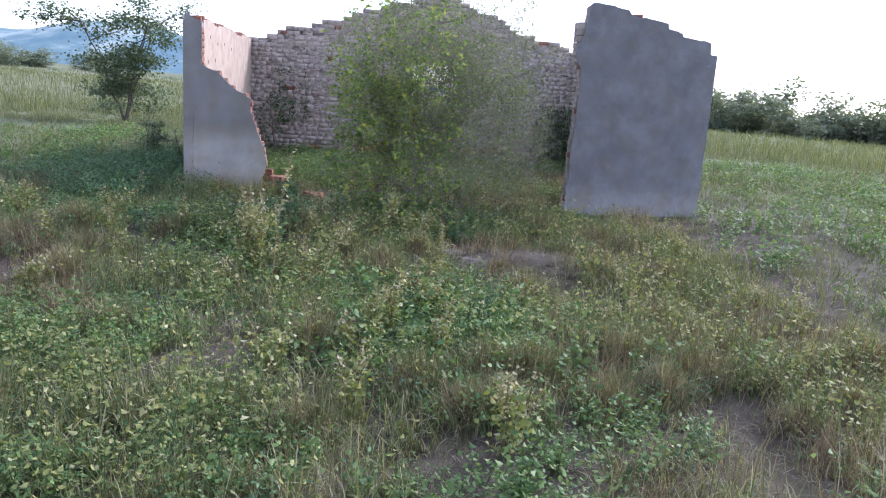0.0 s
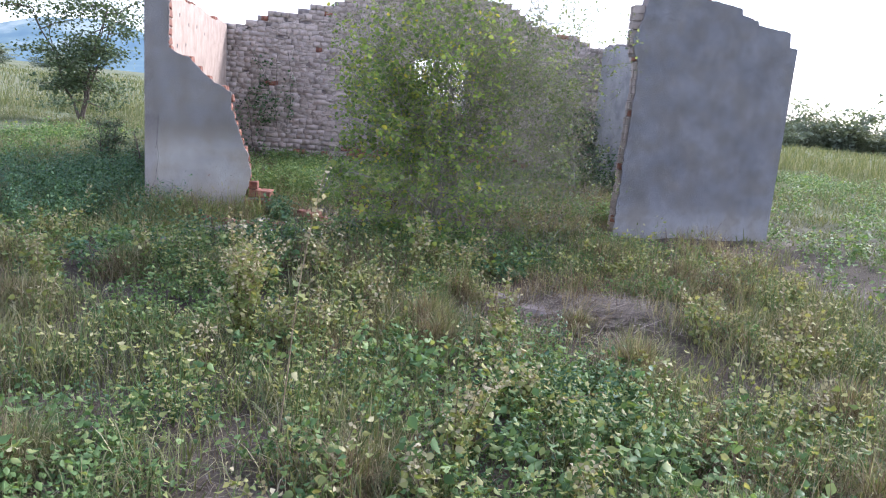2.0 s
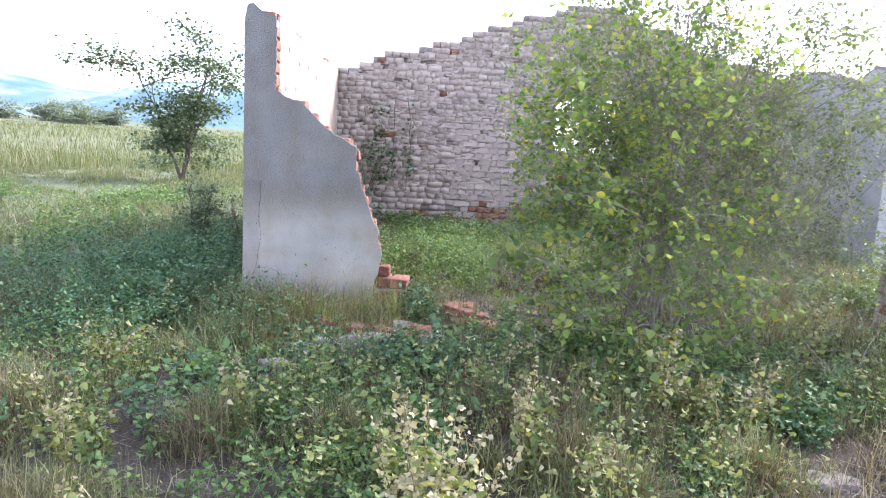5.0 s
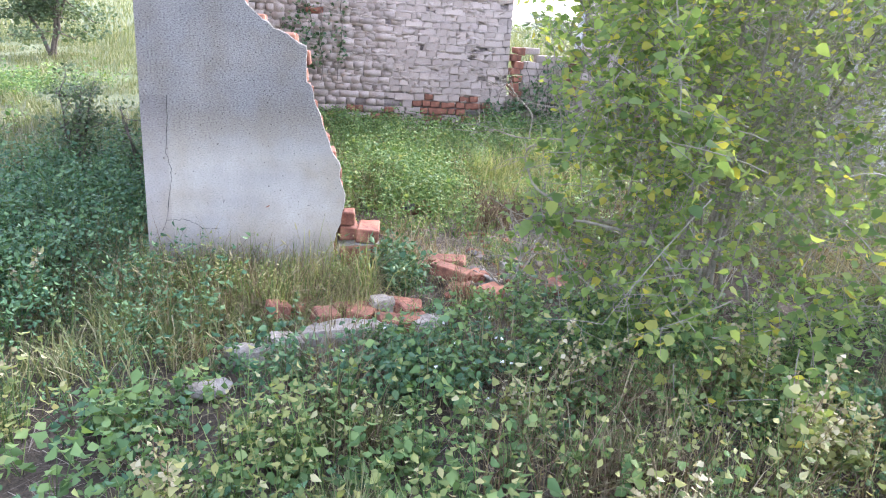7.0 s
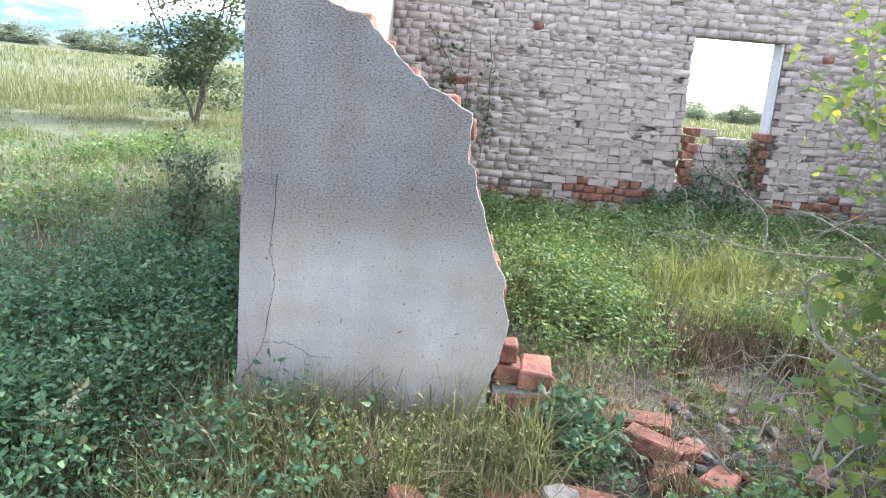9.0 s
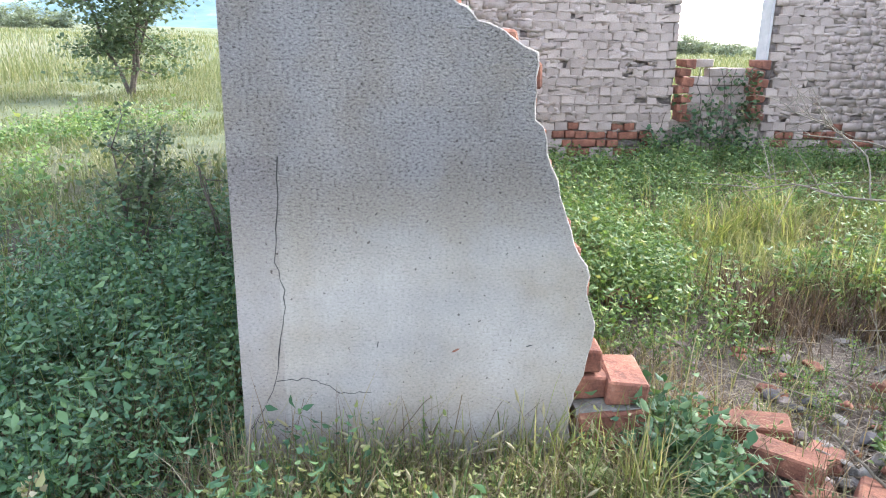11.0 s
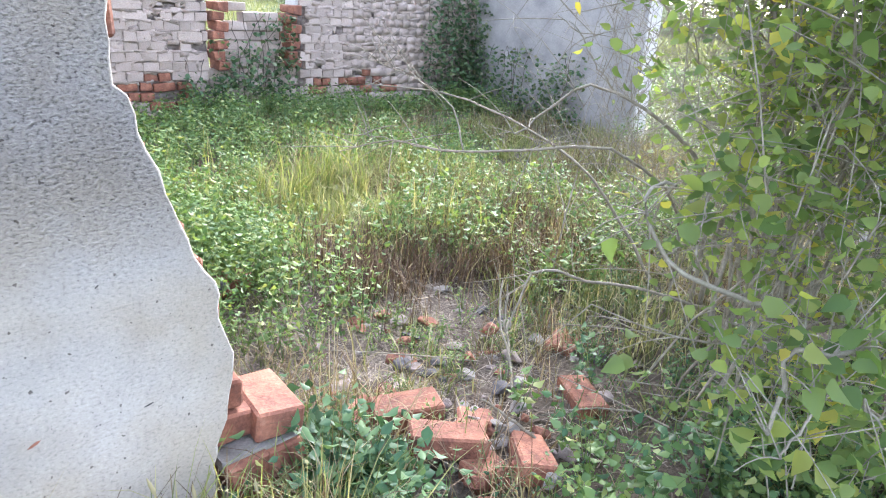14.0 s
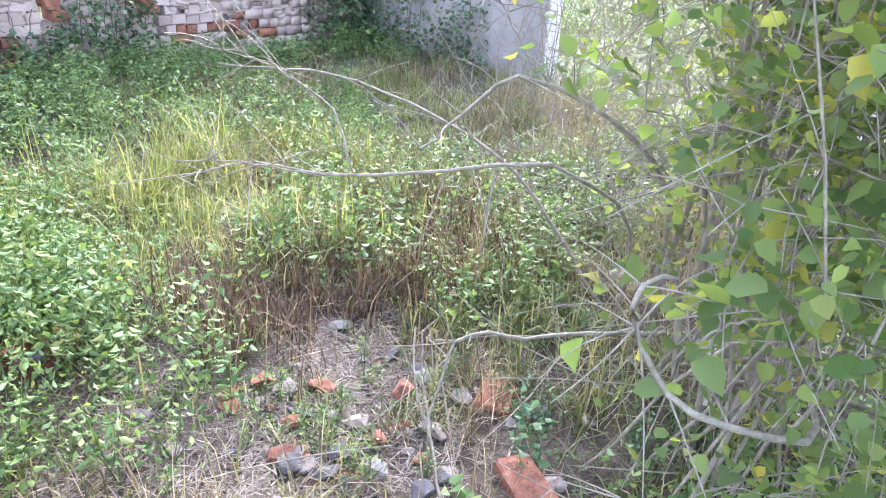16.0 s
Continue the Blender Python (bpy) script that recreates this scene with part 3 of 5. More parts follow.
# window reveals, lintel and the low broken infill
for x, w in ((WIN[0], 0.006), (WIN[1] - 0.012, 0.016)):
    bm = bmesh.new()
    bmesh.ops.create_cube(bm, size=1.0)
    for v in bm.verts:
        v.co = Vector((x + v.co.x * w * 1.6, 0.115 + v.co.y * 0.20, 1.50 + v.co.z * 1.04))
    part("window_reveal", bm, REVEAL, back, "pale plastered window reveal")
bm = bmesh.new()
bmesh.ops.create_cube(bm, size=1.0)
for v in bm.verts:
    v.co = Vector((3.9 + v.co.x * 1.25, 0.115 + v.co.y * 0.19, 2.045 + v.co.z * 0.045))
part("lintel", bm, MORTAR, back, "concrete window lintel")
for k in range(-3, 12):
    z = k * COURSE + 0.02
    for i in range(5):
        x = 3.52 + 0.195 * i + (0.04 if k % 2 else 0)
        if z > 0.86 and 1 <= i <= 3 and rng.random() < 0.75:
            continue
        ends = i in (0, 4) and z > 0.45
        put("brick", (RED_BRICKS if ends else WASHED_MESH)[k % 5], back, pose(x, 0.10 - (0.045 if ends else 0.0), z + 0.04, 0, rng.normal(0, 2), (90 if ends else 0) + rng.normal(0, 3)) @ Matrix.Diagonal((1.0 if ends else 1.68, 1.0 if ends else 2.0, 1.05, 1)))

# side wall at the other end, standing only at the back
side_r = thing("wall_side_right", 0, 0, 0, "short standing length of grey plastered side wall", "wall", kind="structure")
top_r = jagged([(2.80, 2.35), (3.2, 2.45), (3.5, 2.3), (3.9, 2.35), (4.4, 2.5), (5.2, 2.5)], 0.09, 0.015, 8)
part("brick_core", slab_yz([(2.80, -0.3)] + [(y, z) for y, z in top_r] + [(5.2, -0.3)], 6.935, 7.14), MORTAR, side_r)
part("inner_plaster", slab_yz([(2.79, -0.3)] + [(y, z - 0.04) for y, z in top_r] + [(5.2, -0.3)], 6.915, 6.935), INNER_GREY, side_r)
part("reveal_plaster", slab_yz([(2.775, -0.3), (2.775, 2.3), (2.79, 2.3), (2.79, -0.3)], 6.915, 7.14), REVEAL, side_r, "pale plastered door reveal")

# front wall, the broad piece at the far corner
fr = thing("wall_front_right", 0, 0, 0, "broad grey mottled plaster wall fragment with a stepped top", "wall", kind="structure")
out_r = [(7.20, -0.4), (7.20, 2.17), (7.10, 2.18), (7.08, 2.33)]
out_r += [tuple(p) for p in jagged([(7.07, 2.34), (6.84, 2.37), (6.66, 2.39), (6.64, 2.44), (6.44, 2.48), (6.42, 2.55), (6.22, 2.58), (5.88, 2.62), (5.84, 2.68), (5.62, 2.72), (5.34, 2.74), (5.29, 2.70), (5.28, 2.52), (5.20, 2.20), (5.15, 2.12),
                                    (5.17, 2.02), (5.24, 1.86), (5.25, 1.6), (5.24, 1.27), (5.21, 0.8), (5.22, 0.5), (5.19, 0.2), (5.20, -0.4)], 0.06, 0.008, 11)]
part("plaster", slab_xz(out_r, 0.0, 0.018), PLASTER_RIGHT, fr)
part("brick_core", slab_xz([(x + (0.012 if x < 5.6 else -0.01 if x > 7.1 else 0), z - 0.012) for x, z in out_r], 0.018, 0.205), MORTAR, fr)
part("inner_plaster", slab_xz([(x + (0.03 if x < 5.6 else -0.01 if x > 7.1 else 0), z - 0.03) for x, z in out_r], 0.205, 0.22), INNER_GREY, fr)
for k in range(-1, 29):
    z = 0.02 + k * COURSE
    zs = np.array([p[1] for p in out_r])[-40:][::-1]
    xs = np.array([p[0] for p in out_r])[-40:][::-1]
    x = float(np.interp(z + 0.04, zs, xs)) if z < 2.4 else 5.3
    put("brick", (RED_HEADERS if k % 7 == 0 else WASHED_MESH)[k % 5], fr, pose(x + 0.066 - 0.012 * rng.random(), 0.09, z + 0.04, 0, rng.normal(0, 2), rng.normal(0, 4)))
    put("brick", WASHED_MESH[(k + 2) % 5], fr, pose(x + 0.06, 0.16, z + 0.04, 0, rng.normal(0, 2), rng.normal(0, 4)))
for x, z in ((5.75, 2.68), (5.95, 2.62), (6.2, 2.57), (6.5, 2.46), (6.75, 2.37), (6.95, 2.32)):
    put("brick", RED_BRICKS[int(x * 10) % 5], fr, pose(x, 0.11, z - 0.02, 0, rng.normal(0, 3), rng.normal(0, 3)))


# ---- rubble ----
def stone_mesh(name, size, material, seed, points=16):
    r = np.random.default_rng(seed)
    bm = bmesh.new()
    for p in r.normal(0, 1, (points, 3)):
        p = p / np.linalg.norm(p) * r.uniform(0.8, 1.05)
        bm.verts.new((p[0] * size[0] / 2, p[1] * size[1] / 2, p[2] * size[2] / 2))
    res = bmesh.ops.convex_hull(bm, input=bm.verts)
    bmesh.ops.delete(bm, geom=[g for g in res["geom_interior"] if isinstance(g, bmesh.types.BMVert)], context='VERTS')
    bmesh.ops.bevel(bm, geom=bm.edges[:], offset=min(size) * 0.05, segments=1, affect='EDGES')
    me = bpy.data.meshes.new(name)
    bm.to_mesh(me)
    bm.free()
    me.materials.append(material)
    return me


def slab_mesh(name, size, material, seed, sides=9):
    """A flat broken slab: an uneven angular outline, a nearly level rough top and chipped rims."""
    r = np.random.default_rng(seed)
    bm = bmesh.new()
    ang = (np.arange(sides) + r.uniform(-0.32, 0.32, sides)) * 2 * math.pi / sides
    rad = r.uniform(0.78, 1.12, sides)
    low = [bm.verts.new((size[0] / 2 * q * math.cos(a), size[1] / 2 * q * math.sin(a), 0)) for a, q in zip(ang, rad)]
    rim = [bm.verts.new((v.co.x * r.uniform(0.94, 1.03), v.co.y * r.uniform(0.94, 1.03), size[2] * r.uniform(0.55, 0.85))) for v in low]
    top = [bm.verts.new((v.co.x * r.uniform(0.74, 0.9), v.co.y * r.uniform(0.74, 0.9), size[2] * r.uniform(0.86, 1.05))) for v in low]
    mid = bm.verts.new((0, 0, size[2] * 0.98))
    bm.faces.new(low[::-1])
    for i in range(sides):
        j = (i + 1) % sides
        bm.faces.new((low[i], low[j], rim[j], rim[i]))
        bm.faces.new((rim[i], rim[j], top[j], top[i]))
        bm.faces.new((top[i], top[j], mid))
    me = bpy.data.meshes.new(name)
    bm.to_mesh(me)
    bm.free()
    me.materials.append(material)
    return me


def lay(name, me, x, y, z, label, category, group, yaw=0.0, tilt=0.0, roll=0.0):
    """Lays a loose piece so that its lowest point is at height z above the ground."""
    m = pose(x, y, 0, tilt, roll, yaw)
    low = min((m @ v.co).z for v in me.vertices)
    m.translation.z = float(gz(x, y)) + z - low
    return put(name, me, None, m, label, category, group)


# stub of the old wall: courses of red brick in mortar
stub = thing("brick_stub", 1.15, 0.1, float(gz(1.15, 0.1)), "low broken stub of red bricks in grey mortar", "wall stub")
for x, y, z, yaw, kind in ((1.19, 0.075, -0.075, 90, 1), (1.08, 0.09, -0.075, 90, 1), (1.205, 0.09, 0.012, 90, 1), (1.09, 0.085, 0.012, 88, 1), (1.205, 0.11, 0.103, 88, 1), (1.085, 0.16, 0.103, 92, 1), (1.075, 0.12, 0.19, 84, 0), (1.20, 0.19, -0.15, 90, 1), (1.08, 0.17, -0.15, 90, 1)):
    wide = 1.12 if x > 1.15 else 1.0
    put("brick", (RED_BRICKS if kind else RED_HEADERS)[int(abs(z) * 100) % 5], stub, pose(x - 1.15, y - 0.1 + 0.03, z + 0.032 - stub.location.z, rng.normal(0, 1.5), rng.normal(0, 1.5), yaw + rng.normal(0, 2)) @ Matrix.Diagonal((1, wide, 1.06, 1)))
bm = bmesh.new()
for z in (-0.10, -0.015, 0.075):
    bmesh.ops.create_cube(bm, size=1.0, matrix=pose(-0.005, 0.02, z - stub.location.z) @ Matrix.Diagonal((0.24, 0.20, 0.03, 1)))
part("mortar_bed", bm, STONE, stub)

G = "fallen bricks"
for x, y, z, yaw, tilt, roll, me in ((1.67, -0.10, 0.02, -34, -8, 6, 0), (1.70, 0.12, -0.01, -26, 6, -4, 1), (1.60, 0.24, -0.05, 20, 2, -3, 2), (1.88, -0.26, -0.03, 52, 8, 10, 3), (2.02, 0.26, -0.085, -30, 5, 0, 4),
                                     (2.62, 0.22, -0.07, 28, 6, 4, 0), (2.33, -0.10, -0.055, 60, 6, 0, 1), (1.12, -0.57, 0.01, 70, 14, 4, 2), (1.34, -0.62, -0.02, 15, 0, 3, 3), (1.33, -0.47, -0.02, -12, 4, 3, 4),
                                     (2.32, 0.42, -0.088, 70, 3, 3, 2), (1.10, 0.75, -0.01, 30, 3, 10, 4), (1.70, 1.40, 0.0, 12, 5, 0, 0)):
    lay("fallen_brick", RED_BRICKS[me], x, y, z, "chipped red clay brick lying on the soil", "brick", G, yaw, tilt, roll)
lay("fallen_brick", RED_BRICKS[1], 0.815, -0.49, -0.03, "red brick standing on end in the grass", "brick", G, 75, 82, 6)
for i, (x, y) in enumerate(((1.70, -0.23), (1.86, -0.02), (1.80, -0.06))):
    lay("broken_brick", RED_HEADERS[i % 5], x, y, -0.01, "broken half of a red brick among rubble", "brick", "broken bricks", rng.uniform(0, 180), rng.normal(0, 5), rng.normal(0, 5))
for i in range(60):
    x, y = rng.normal(1.86, 0.12), rng.normal(-0.13, 0.12)
    s = rng.uniform(0.03, 0.09)
    lay("rubble_stone", stone_mesh("rubble_stone", (s, s * 0.8, s * 0.65), (STONE, MORTAR, BRICK_RED)[i % 3 if i % 5 else 0], 100 + i), x, y, 0.012 * (i % 3), "small broken lump of mortar and stone", "rubble", "rubble stones", rng.uniform(0, 180), 10, 0)
for i, (x, y, sx, sy, sz) in enumerate(((0.60, -0.93, 0.25, 0.14, 0.10), (0.74, -0.86, 0.20, 0.13, 0.11), (0.98, -0.77, 0.46, 0.22, 0.13), (1.20, -0.70, 0.26, 0.16, 0.10), (1.45, -0.64, 0.26, 0.15, 0.09), (1.22, -0.50, 0.18, 0.13, 0.13))):
    lay("mortar_slab", slab_mesh("mortar_slab", (sx, sy, sz), PALESTONE, 300 + i), x, y, -0.02, "pale broken slab of mortar on the ground", "slab", "mortar slabs", -8 + 9 * i, 0, 0)
lay("rock", stone_mesh("rock", (0.22, 0.14, 0.09), PALESTONE, 320, 30), 0.43, -1.19, -0.02, "pale rough rock lying in weeds", "rock", "", 10)
lay("rock", stone_mesh("rock", (0.13, 0.10, 0.07), DARKSTONE, 321, 20), 1.64, 1.34, -0.02, "dark stone half hidden in weeds", "rock", "", 10)
for i, (x, y, sx, sy) in enumerate(((3.5, -2.75, 0.55, 0.30), (3.95, -2.9, 0.5, 0.28), (4.35, -3.05, 0.42, 0.25), (4.7, -2.95, 0.3, 0.2), (3.25, -2.45, 0.3, 0.2))):
    lay("foundation_slab", slab_mesh("foundation_slab", (sx, sy, 0.10), MORTAR, 330 + i, 11), x, y, -0.07, "weathered flat slab edge under dry stalks", "slab", "foundation slabs", -6 + 3 * i, 0, 0)
for i, (x, y, yaw) in enumerate(((0.93, -0.66, 20), (1.16, -0.55, 70), (0.70, -0.62, 110), (1.24, -0.66, 5), (1.02, -0.50, 95), (1.36, -0.52, 30))):
    lay("broken_brick", RED_HEADERS[i % 5], x, y, 0.06 if i in (0, 2) else 0.0, "broken red brick wedged between mortar slabs", "brick", "broken bricks", yaw, 8, 5)
crumb_rng = np.random.default_rng(77)
for i in range(80):
    x, y = crumb_rng.normal(2.1, 0.42), crumb_rng.normal(0.45, 0.28)
    s = crumb_rng.uniform(0.025, 0.10)
    if x > 1.3:
        lay("rubble_stone", stone_mesh("rubble_stone", (s * 1.3, s, s * 0.55), (STONE, BRICK_RED, DARKSTONE, MORTAR)[i % 4], 700 + i, 14), x, y, -0.004, "small flat crumb of stone in the doorway", "rubble", "rubble stones", crumb_rng.uniform(0, 180), 6, 4)
for i in range(60):
    x, y = rng.uniform(-0.4, 5.0), rng.uniform(-6.5, 2.6)
    s = rng.uniform(0.015, 0.045)
    if not (-0.05 < y < 0.25):
        lay("pebble", stone_mesh("pebble", (s, s * 0.8, s * 0.6), (STONE, MORTAR, BRICK_RED)[i % 3], 400 + i, 12), x, y, -0.003, "small pebble or crumb of brick on soil", "pebble", "pebbles", rng.uniform(0, 180))


# ---- big shrub in the gap ----
shrub = thing("shrub", 3.0, -0.3, float(gz(3.0, -0.3)), "large straggly shrub with pale stems and heart-shaped leaves", "shrub")
S0 = Vector(shrub.location)
srng = np.random.default_rng(21)
twigs, crown = Heap(), Heap()
leaf_at, leaf_size = [], []


def keep_clear(p):
    """No foliage where the path runs, over the open rubble or through the plaster walls."""
    if p[2] < float(gz(p[0], p[1])) + 0.03 or (p[0] > 4.6 and p[1] < 0.3) or (p[0] < 1.62 and p[1] < -0.1):
        return False
    if p[2] < 1.28 and p[0] - 0.4 < srng.uniform(1.5, 2.6) * (p[1] + 1.32):
        return False
    return p[0] > 1.75 + 0.3 * (-1.0 - p[1]) * (p[1] < -1.0) and (p[0] > 2.0 or p[1] < -0.5 or p[2] > 1.28)


def add_stem(points, r0, r1, n=12, wobble=0.012):
    line = bent(points, n, wobble)
    v, f = tube(line - np.array(S0), np.linspace(r0, r1, n), 6)
    put("stem", fast_mesh("stem", v, f, BARK, True), shrub, label="pale smooth branch")
    return line


def add_twig(a, d, length, r, sides=3):
    d = np.array(d) / np.linalg.norm(d)
    n = 5
    side = srng.normal(0, 0.25, 3)
    line = np.array([a + d * length * s + side * length * s * s * 0.5 + np.array([0, 0, -0.12 * length * s * s]) for s in np.linspace(0, 1, n)])
    v, f = tube(line - np.array(S0), np.linspace(r, r * 0.45, n), sides if sides > 3 else 4)
    twigs.add(v, f)
    return line


def clothe(line, every, size, jitter=0.03):
    seg = np.linalg.norm(np.diff(line, axis=0), axis=1).sum()
    for _ in range(max(int(seg / every), 1)):
        s = srng.uniform(0.1, 1.0) * (len(line) - 1)
        i = min(int(s), len(line) - 2)
        p = line[i] + (line[i + 1] - line[i]) * (s - i) + srng.normal(0, jitter, 3)
        if keep_clear(p) and (p[2] > 1.25 or srng.random() < 0.85):
            leaf_at.append(p)
            leaf_size.append(size * srng.uniform(0.6, 1.25))


for k in range(28):
    ang, rho = srng.uniform(0, 2 * math.pi), math.sqrt(srng.random())
    ex, ey = 3.45 + 1.65 * rho * math.cos(ang), -0.45 + 0.95 * rho * math.sin(ang)
    ez = (2.85 - 1.0 * rho**2) * srng.uniform(0.62, 1.02)
    bx, by = 3.0 + srng.normal(0, 0.3), -0.35 + srng.normal(0, 0.22)
    base = (bx, by, float(gz(bx, by)) - 0.03)
    mid = (bx + (ex - bx) * 0.4, by + (ey - by) * 0.3, ez * 0.6)
    if not keep_clear((ex, ey, ez)) or not keep_clear(mid):
        continue
    line = add_stem([base, mid, (ex, ey, ez)], srng.uniform(0.007, 0.014), 0.003, 11, 0.02)
    for _ in range(12):
        i = srng.integers(3, 11)
        d = srng.normal(0, 1, 3) + np.array([0.5 * math.cos(ang), 0.5 * math.sin(ang), 0.45])
        ln = srng.uniform(0.3, 0.85)
        if not keep_clear(line[i] + d / np.linalg.norm(d) * ln):
            continue
        br = add_twig(line[i], d, ln, 0.0035)
        clothe(br, 0.06, 0.045)
        for _ in range(6):
            j = srng.integers(1, 5)
            d2 = d / np.linalg.norm(d) * 0.6 + srng.normal(0, 0.8, 3)
            tw = add_twig(br[j], d2, srng.uniform(0.15, 0.42), 0.002)
            clothe(tw, 0.030, 0.040)

for k in range(9):
    ex, ey, ez = srng.uniform(1.75, 2.9), srng.uniform(-1.25, -0.5), srng.uniform(1.1, 2.15)
    line = add_stem([(2.75 + srng.normal(0, 0.2), -0.4 + srng.normal(0, 0.15), -0.2), (0.5 * (ex + 2.9), ey * 0.8, ez * 0.55), (ex, ey, ez)], 0.005, 0.0018, 11, 0.02)
    for _ in range(9):
        i = srng.integers(5, 11)
        d = srng.normal(0, 1, 3) + np.array([-0.3, -0.2, 0.4])
        if keep_clear(line[i] + d / np.linalg.norm(d) * 0.4):
            br = add_twig(line[i], d, srng.uniform(0.2, 0.6), 0.003)
            clothe(br, 0.06, 0.045)
            for _ in range(4):
                clothe(add_twig(br[srng.integers(1, 5)], d * 0.3 + srng.normal(0, 0.8, 3), srng.uniform(0.12, 0.35), 0.0018), 0.034, 0.04)

# the branches that reach out over the rubble, pale and half bare
REACH = [
    ([(2.02, -0.50, 0.78), (1.97, -0.465, 0.775), (1.94, -0.47, 0.74), (1.95, -0.50, 0.67), (1.97, -0.57, 0.58), (2.05, -0.66, 0.54), (2.25, -0.74, 0.46), (2.75, -0.55, 0.30), (3.15, -0.15, -0.1)], 0.006, 0.012),
    ([(1.80, -0.92, 0.36), (1.85, -0.91, 0.53), (1.91, -0.96, 0.53), (2.1, -1.0, 0.52), (2.6, -0.8, 0.35), (3.1, -0.3, -0.05)], 0.007, 0.012),
    ([(1.78, -0.94, 0.30), (1.83, -0.97, 0.37), (1.92, -0.99, 0.51), (2.0, -1.0, 0.53)], 0.004, 0.006),
    ([(1.98, -1.10, 0.36), (1.94, -1.04, 0.45), (1.90, -0.97, 0.53)], 0.004, 0.005),
    ([(2.10, -0.55, 0.85), (2.05, -0.57, 0.70), (2.01, -0.59, 0.58)], 0.003, 0.005),
    ([(2.25, -0.70, 0.78), (2.12, -0.63, 0.73), (2.02, -0.55, 0.68)], 0.003, 0.004),
    ([(1.96, 0.90, 0.61), (2.08, 0.74, 0.67), (2.22, 0.51, 0.66), (2.34, 0.33, 0.69), (2.6, 0.05, 0.70), (3.0, 0.0, 0.4), (3.2, 0.1, -0.1)], 0.003, 0.011),
    ([(2.05, 0.98, 0.97), (2.17, 0.87, 0.94), (2.24, 0.78, 0.89), (2.31, 0.66, 0.80), (2.28, 0.54, 0.65)], 0.0025, 0.005),
    ([(1.90, 0.80, 0.70), (2.02, 0.72, 0.69), (2.14, 0.62, 0.66), (2.24, 0.5, 0.66)], 0.002, 0.004),
    ([(2.36, 0.36, 0.74), (2.45, 0.30, 0.82), (2.57, 0.23, 0.92), (2.68, 0.13, 0.89), (2.78, 0.0, 0.80), (3.0, -0.1, 0.55), (3.2, 0.0, -0.1)], 0.005, 0.014),
    ([(2.55, 0.37, 1.16), (2.60, 0.29, 1.09), (2.62, 0.21, 0.98), (2.66, 0.14, 0.89)], 0.003, 0.006),
    ([(2.09, 0.08, 0.12), (2.25, 0.10, 0.31), (2.48, 0.02, 0.24), (2.75, -0.05, 0.17), (3.2, -0.1, 0.0)], 0.005, 0.011),
    ([(2.26, -1.02, 0.10), (2.35, -1.05, 0.10), (2.59, -1.0, 0.06), (2.9, -0.7, 0.05), (3.2, -0.2, -0.05)], 0.006, 0.011),
    ([(2.45, 1.4, 0.8), (2.8, 1.1, 0.75), (3.1, 0.6, 0.5), (3.3, 0.2, -0.05)], 0.004, 0.012),
]
for pts, r0, r1 in REACH:
    line = add_stem(pts, r0 * 0.7, r1 * 0.7, 18, 0.004)
    for _ in range(int(6 + 8 * (len(pts) > 4))):
        i = srng.integers(0, 11)
        d = srng.normal(0, 1, 3) + np.array([-0.3, 0.1, 0.4])
        tw = add_twig(line[i], d, srng.uniform(0.1, 0.3), 0.0022)
        clothe(tw, 0.035, 0.06)
# foliage that hangs in the foreground over the path's edge
for k in range(120):
    p = np.array([srng.uniform(2.15, 4.3), srng.uniform(-1.75, 0.1), srng.uniform(0.0, 1.45)])
    if p[2] > 1.35 - 0.3 * (p[1] < -1.1) or not keep_clear(p):
        continue
    d = srng.normal(0, 1, 3) + np.array([-0.5, -0.5, 0.3])
    tw = add_twig(p, d, srng.uniform(0.25, 0.55), 0.003)
    clothe(tw, 0.040, 0.055)
    for j in (2, 3, 4):
        clothe(add_twig(tw[j], srng.normal(0, 1, 3), 0.2, 0.0018), 0.036, 0.052)
for k in range(130):
    q = np.array([srng.uniform(2.2, 4.3), srng.uniform(-1.6, -0.75), srng.uniform(0.0, 1.75)])
    d = srng.normal(0, 1, 3) + np.array([0, -0.4, 0.5])
    tw = add_twig(q, d, srng.uniform(0.2, 0.5), 0.0022)
    clothe(tw, 0.034, 0.042)
    for j in (2, 4):
        clothe(add_twig(tw[j], srng.normal(0, 1, 3), 0.2, 0.0016), 0.034, 0.04)
for k in range(72):
    q = np.array([srng.uniform(2.05, 3.3), srng.uniform(-1.05, 0.15), srng.uniform(0.62, 1.32)])
    if q[0] - 0.4 < (2.6 - 1.0 * q[2]) * (q[1] + 1.32) or q[0] < 1.9:
        continue
    tw = add_twig(q, srng.normal(0, 1, 3) + np.array([-0.2, -0.2, 0.3]), srng.uniform(0.15, 0.35), 0.0022)
    for j in range(9):
        leaf_at.append(tw[srng.integers(0, 5)] + srng.normal(0, 0.03, 3))
        leaf_size.append(0.042 * srng.uniform(0.6, 1.3))
# low tangle of fallen pale twigs
for k in range(70):
    x, y = srng.uniform(2.1, 4.6), srng.uniform(-1.5, 1.2)
    a = srng.uniform(0, 2 * math.pi)
    add_twig(np.array([x, y, float(gz(x, y)) + srng.uniform(0.01, 0.12)]), (math.cos(a), math.sin(a), srng.normal(0.05, 0.12)), srng.uniform(0.3, 0.9), 0.0035)
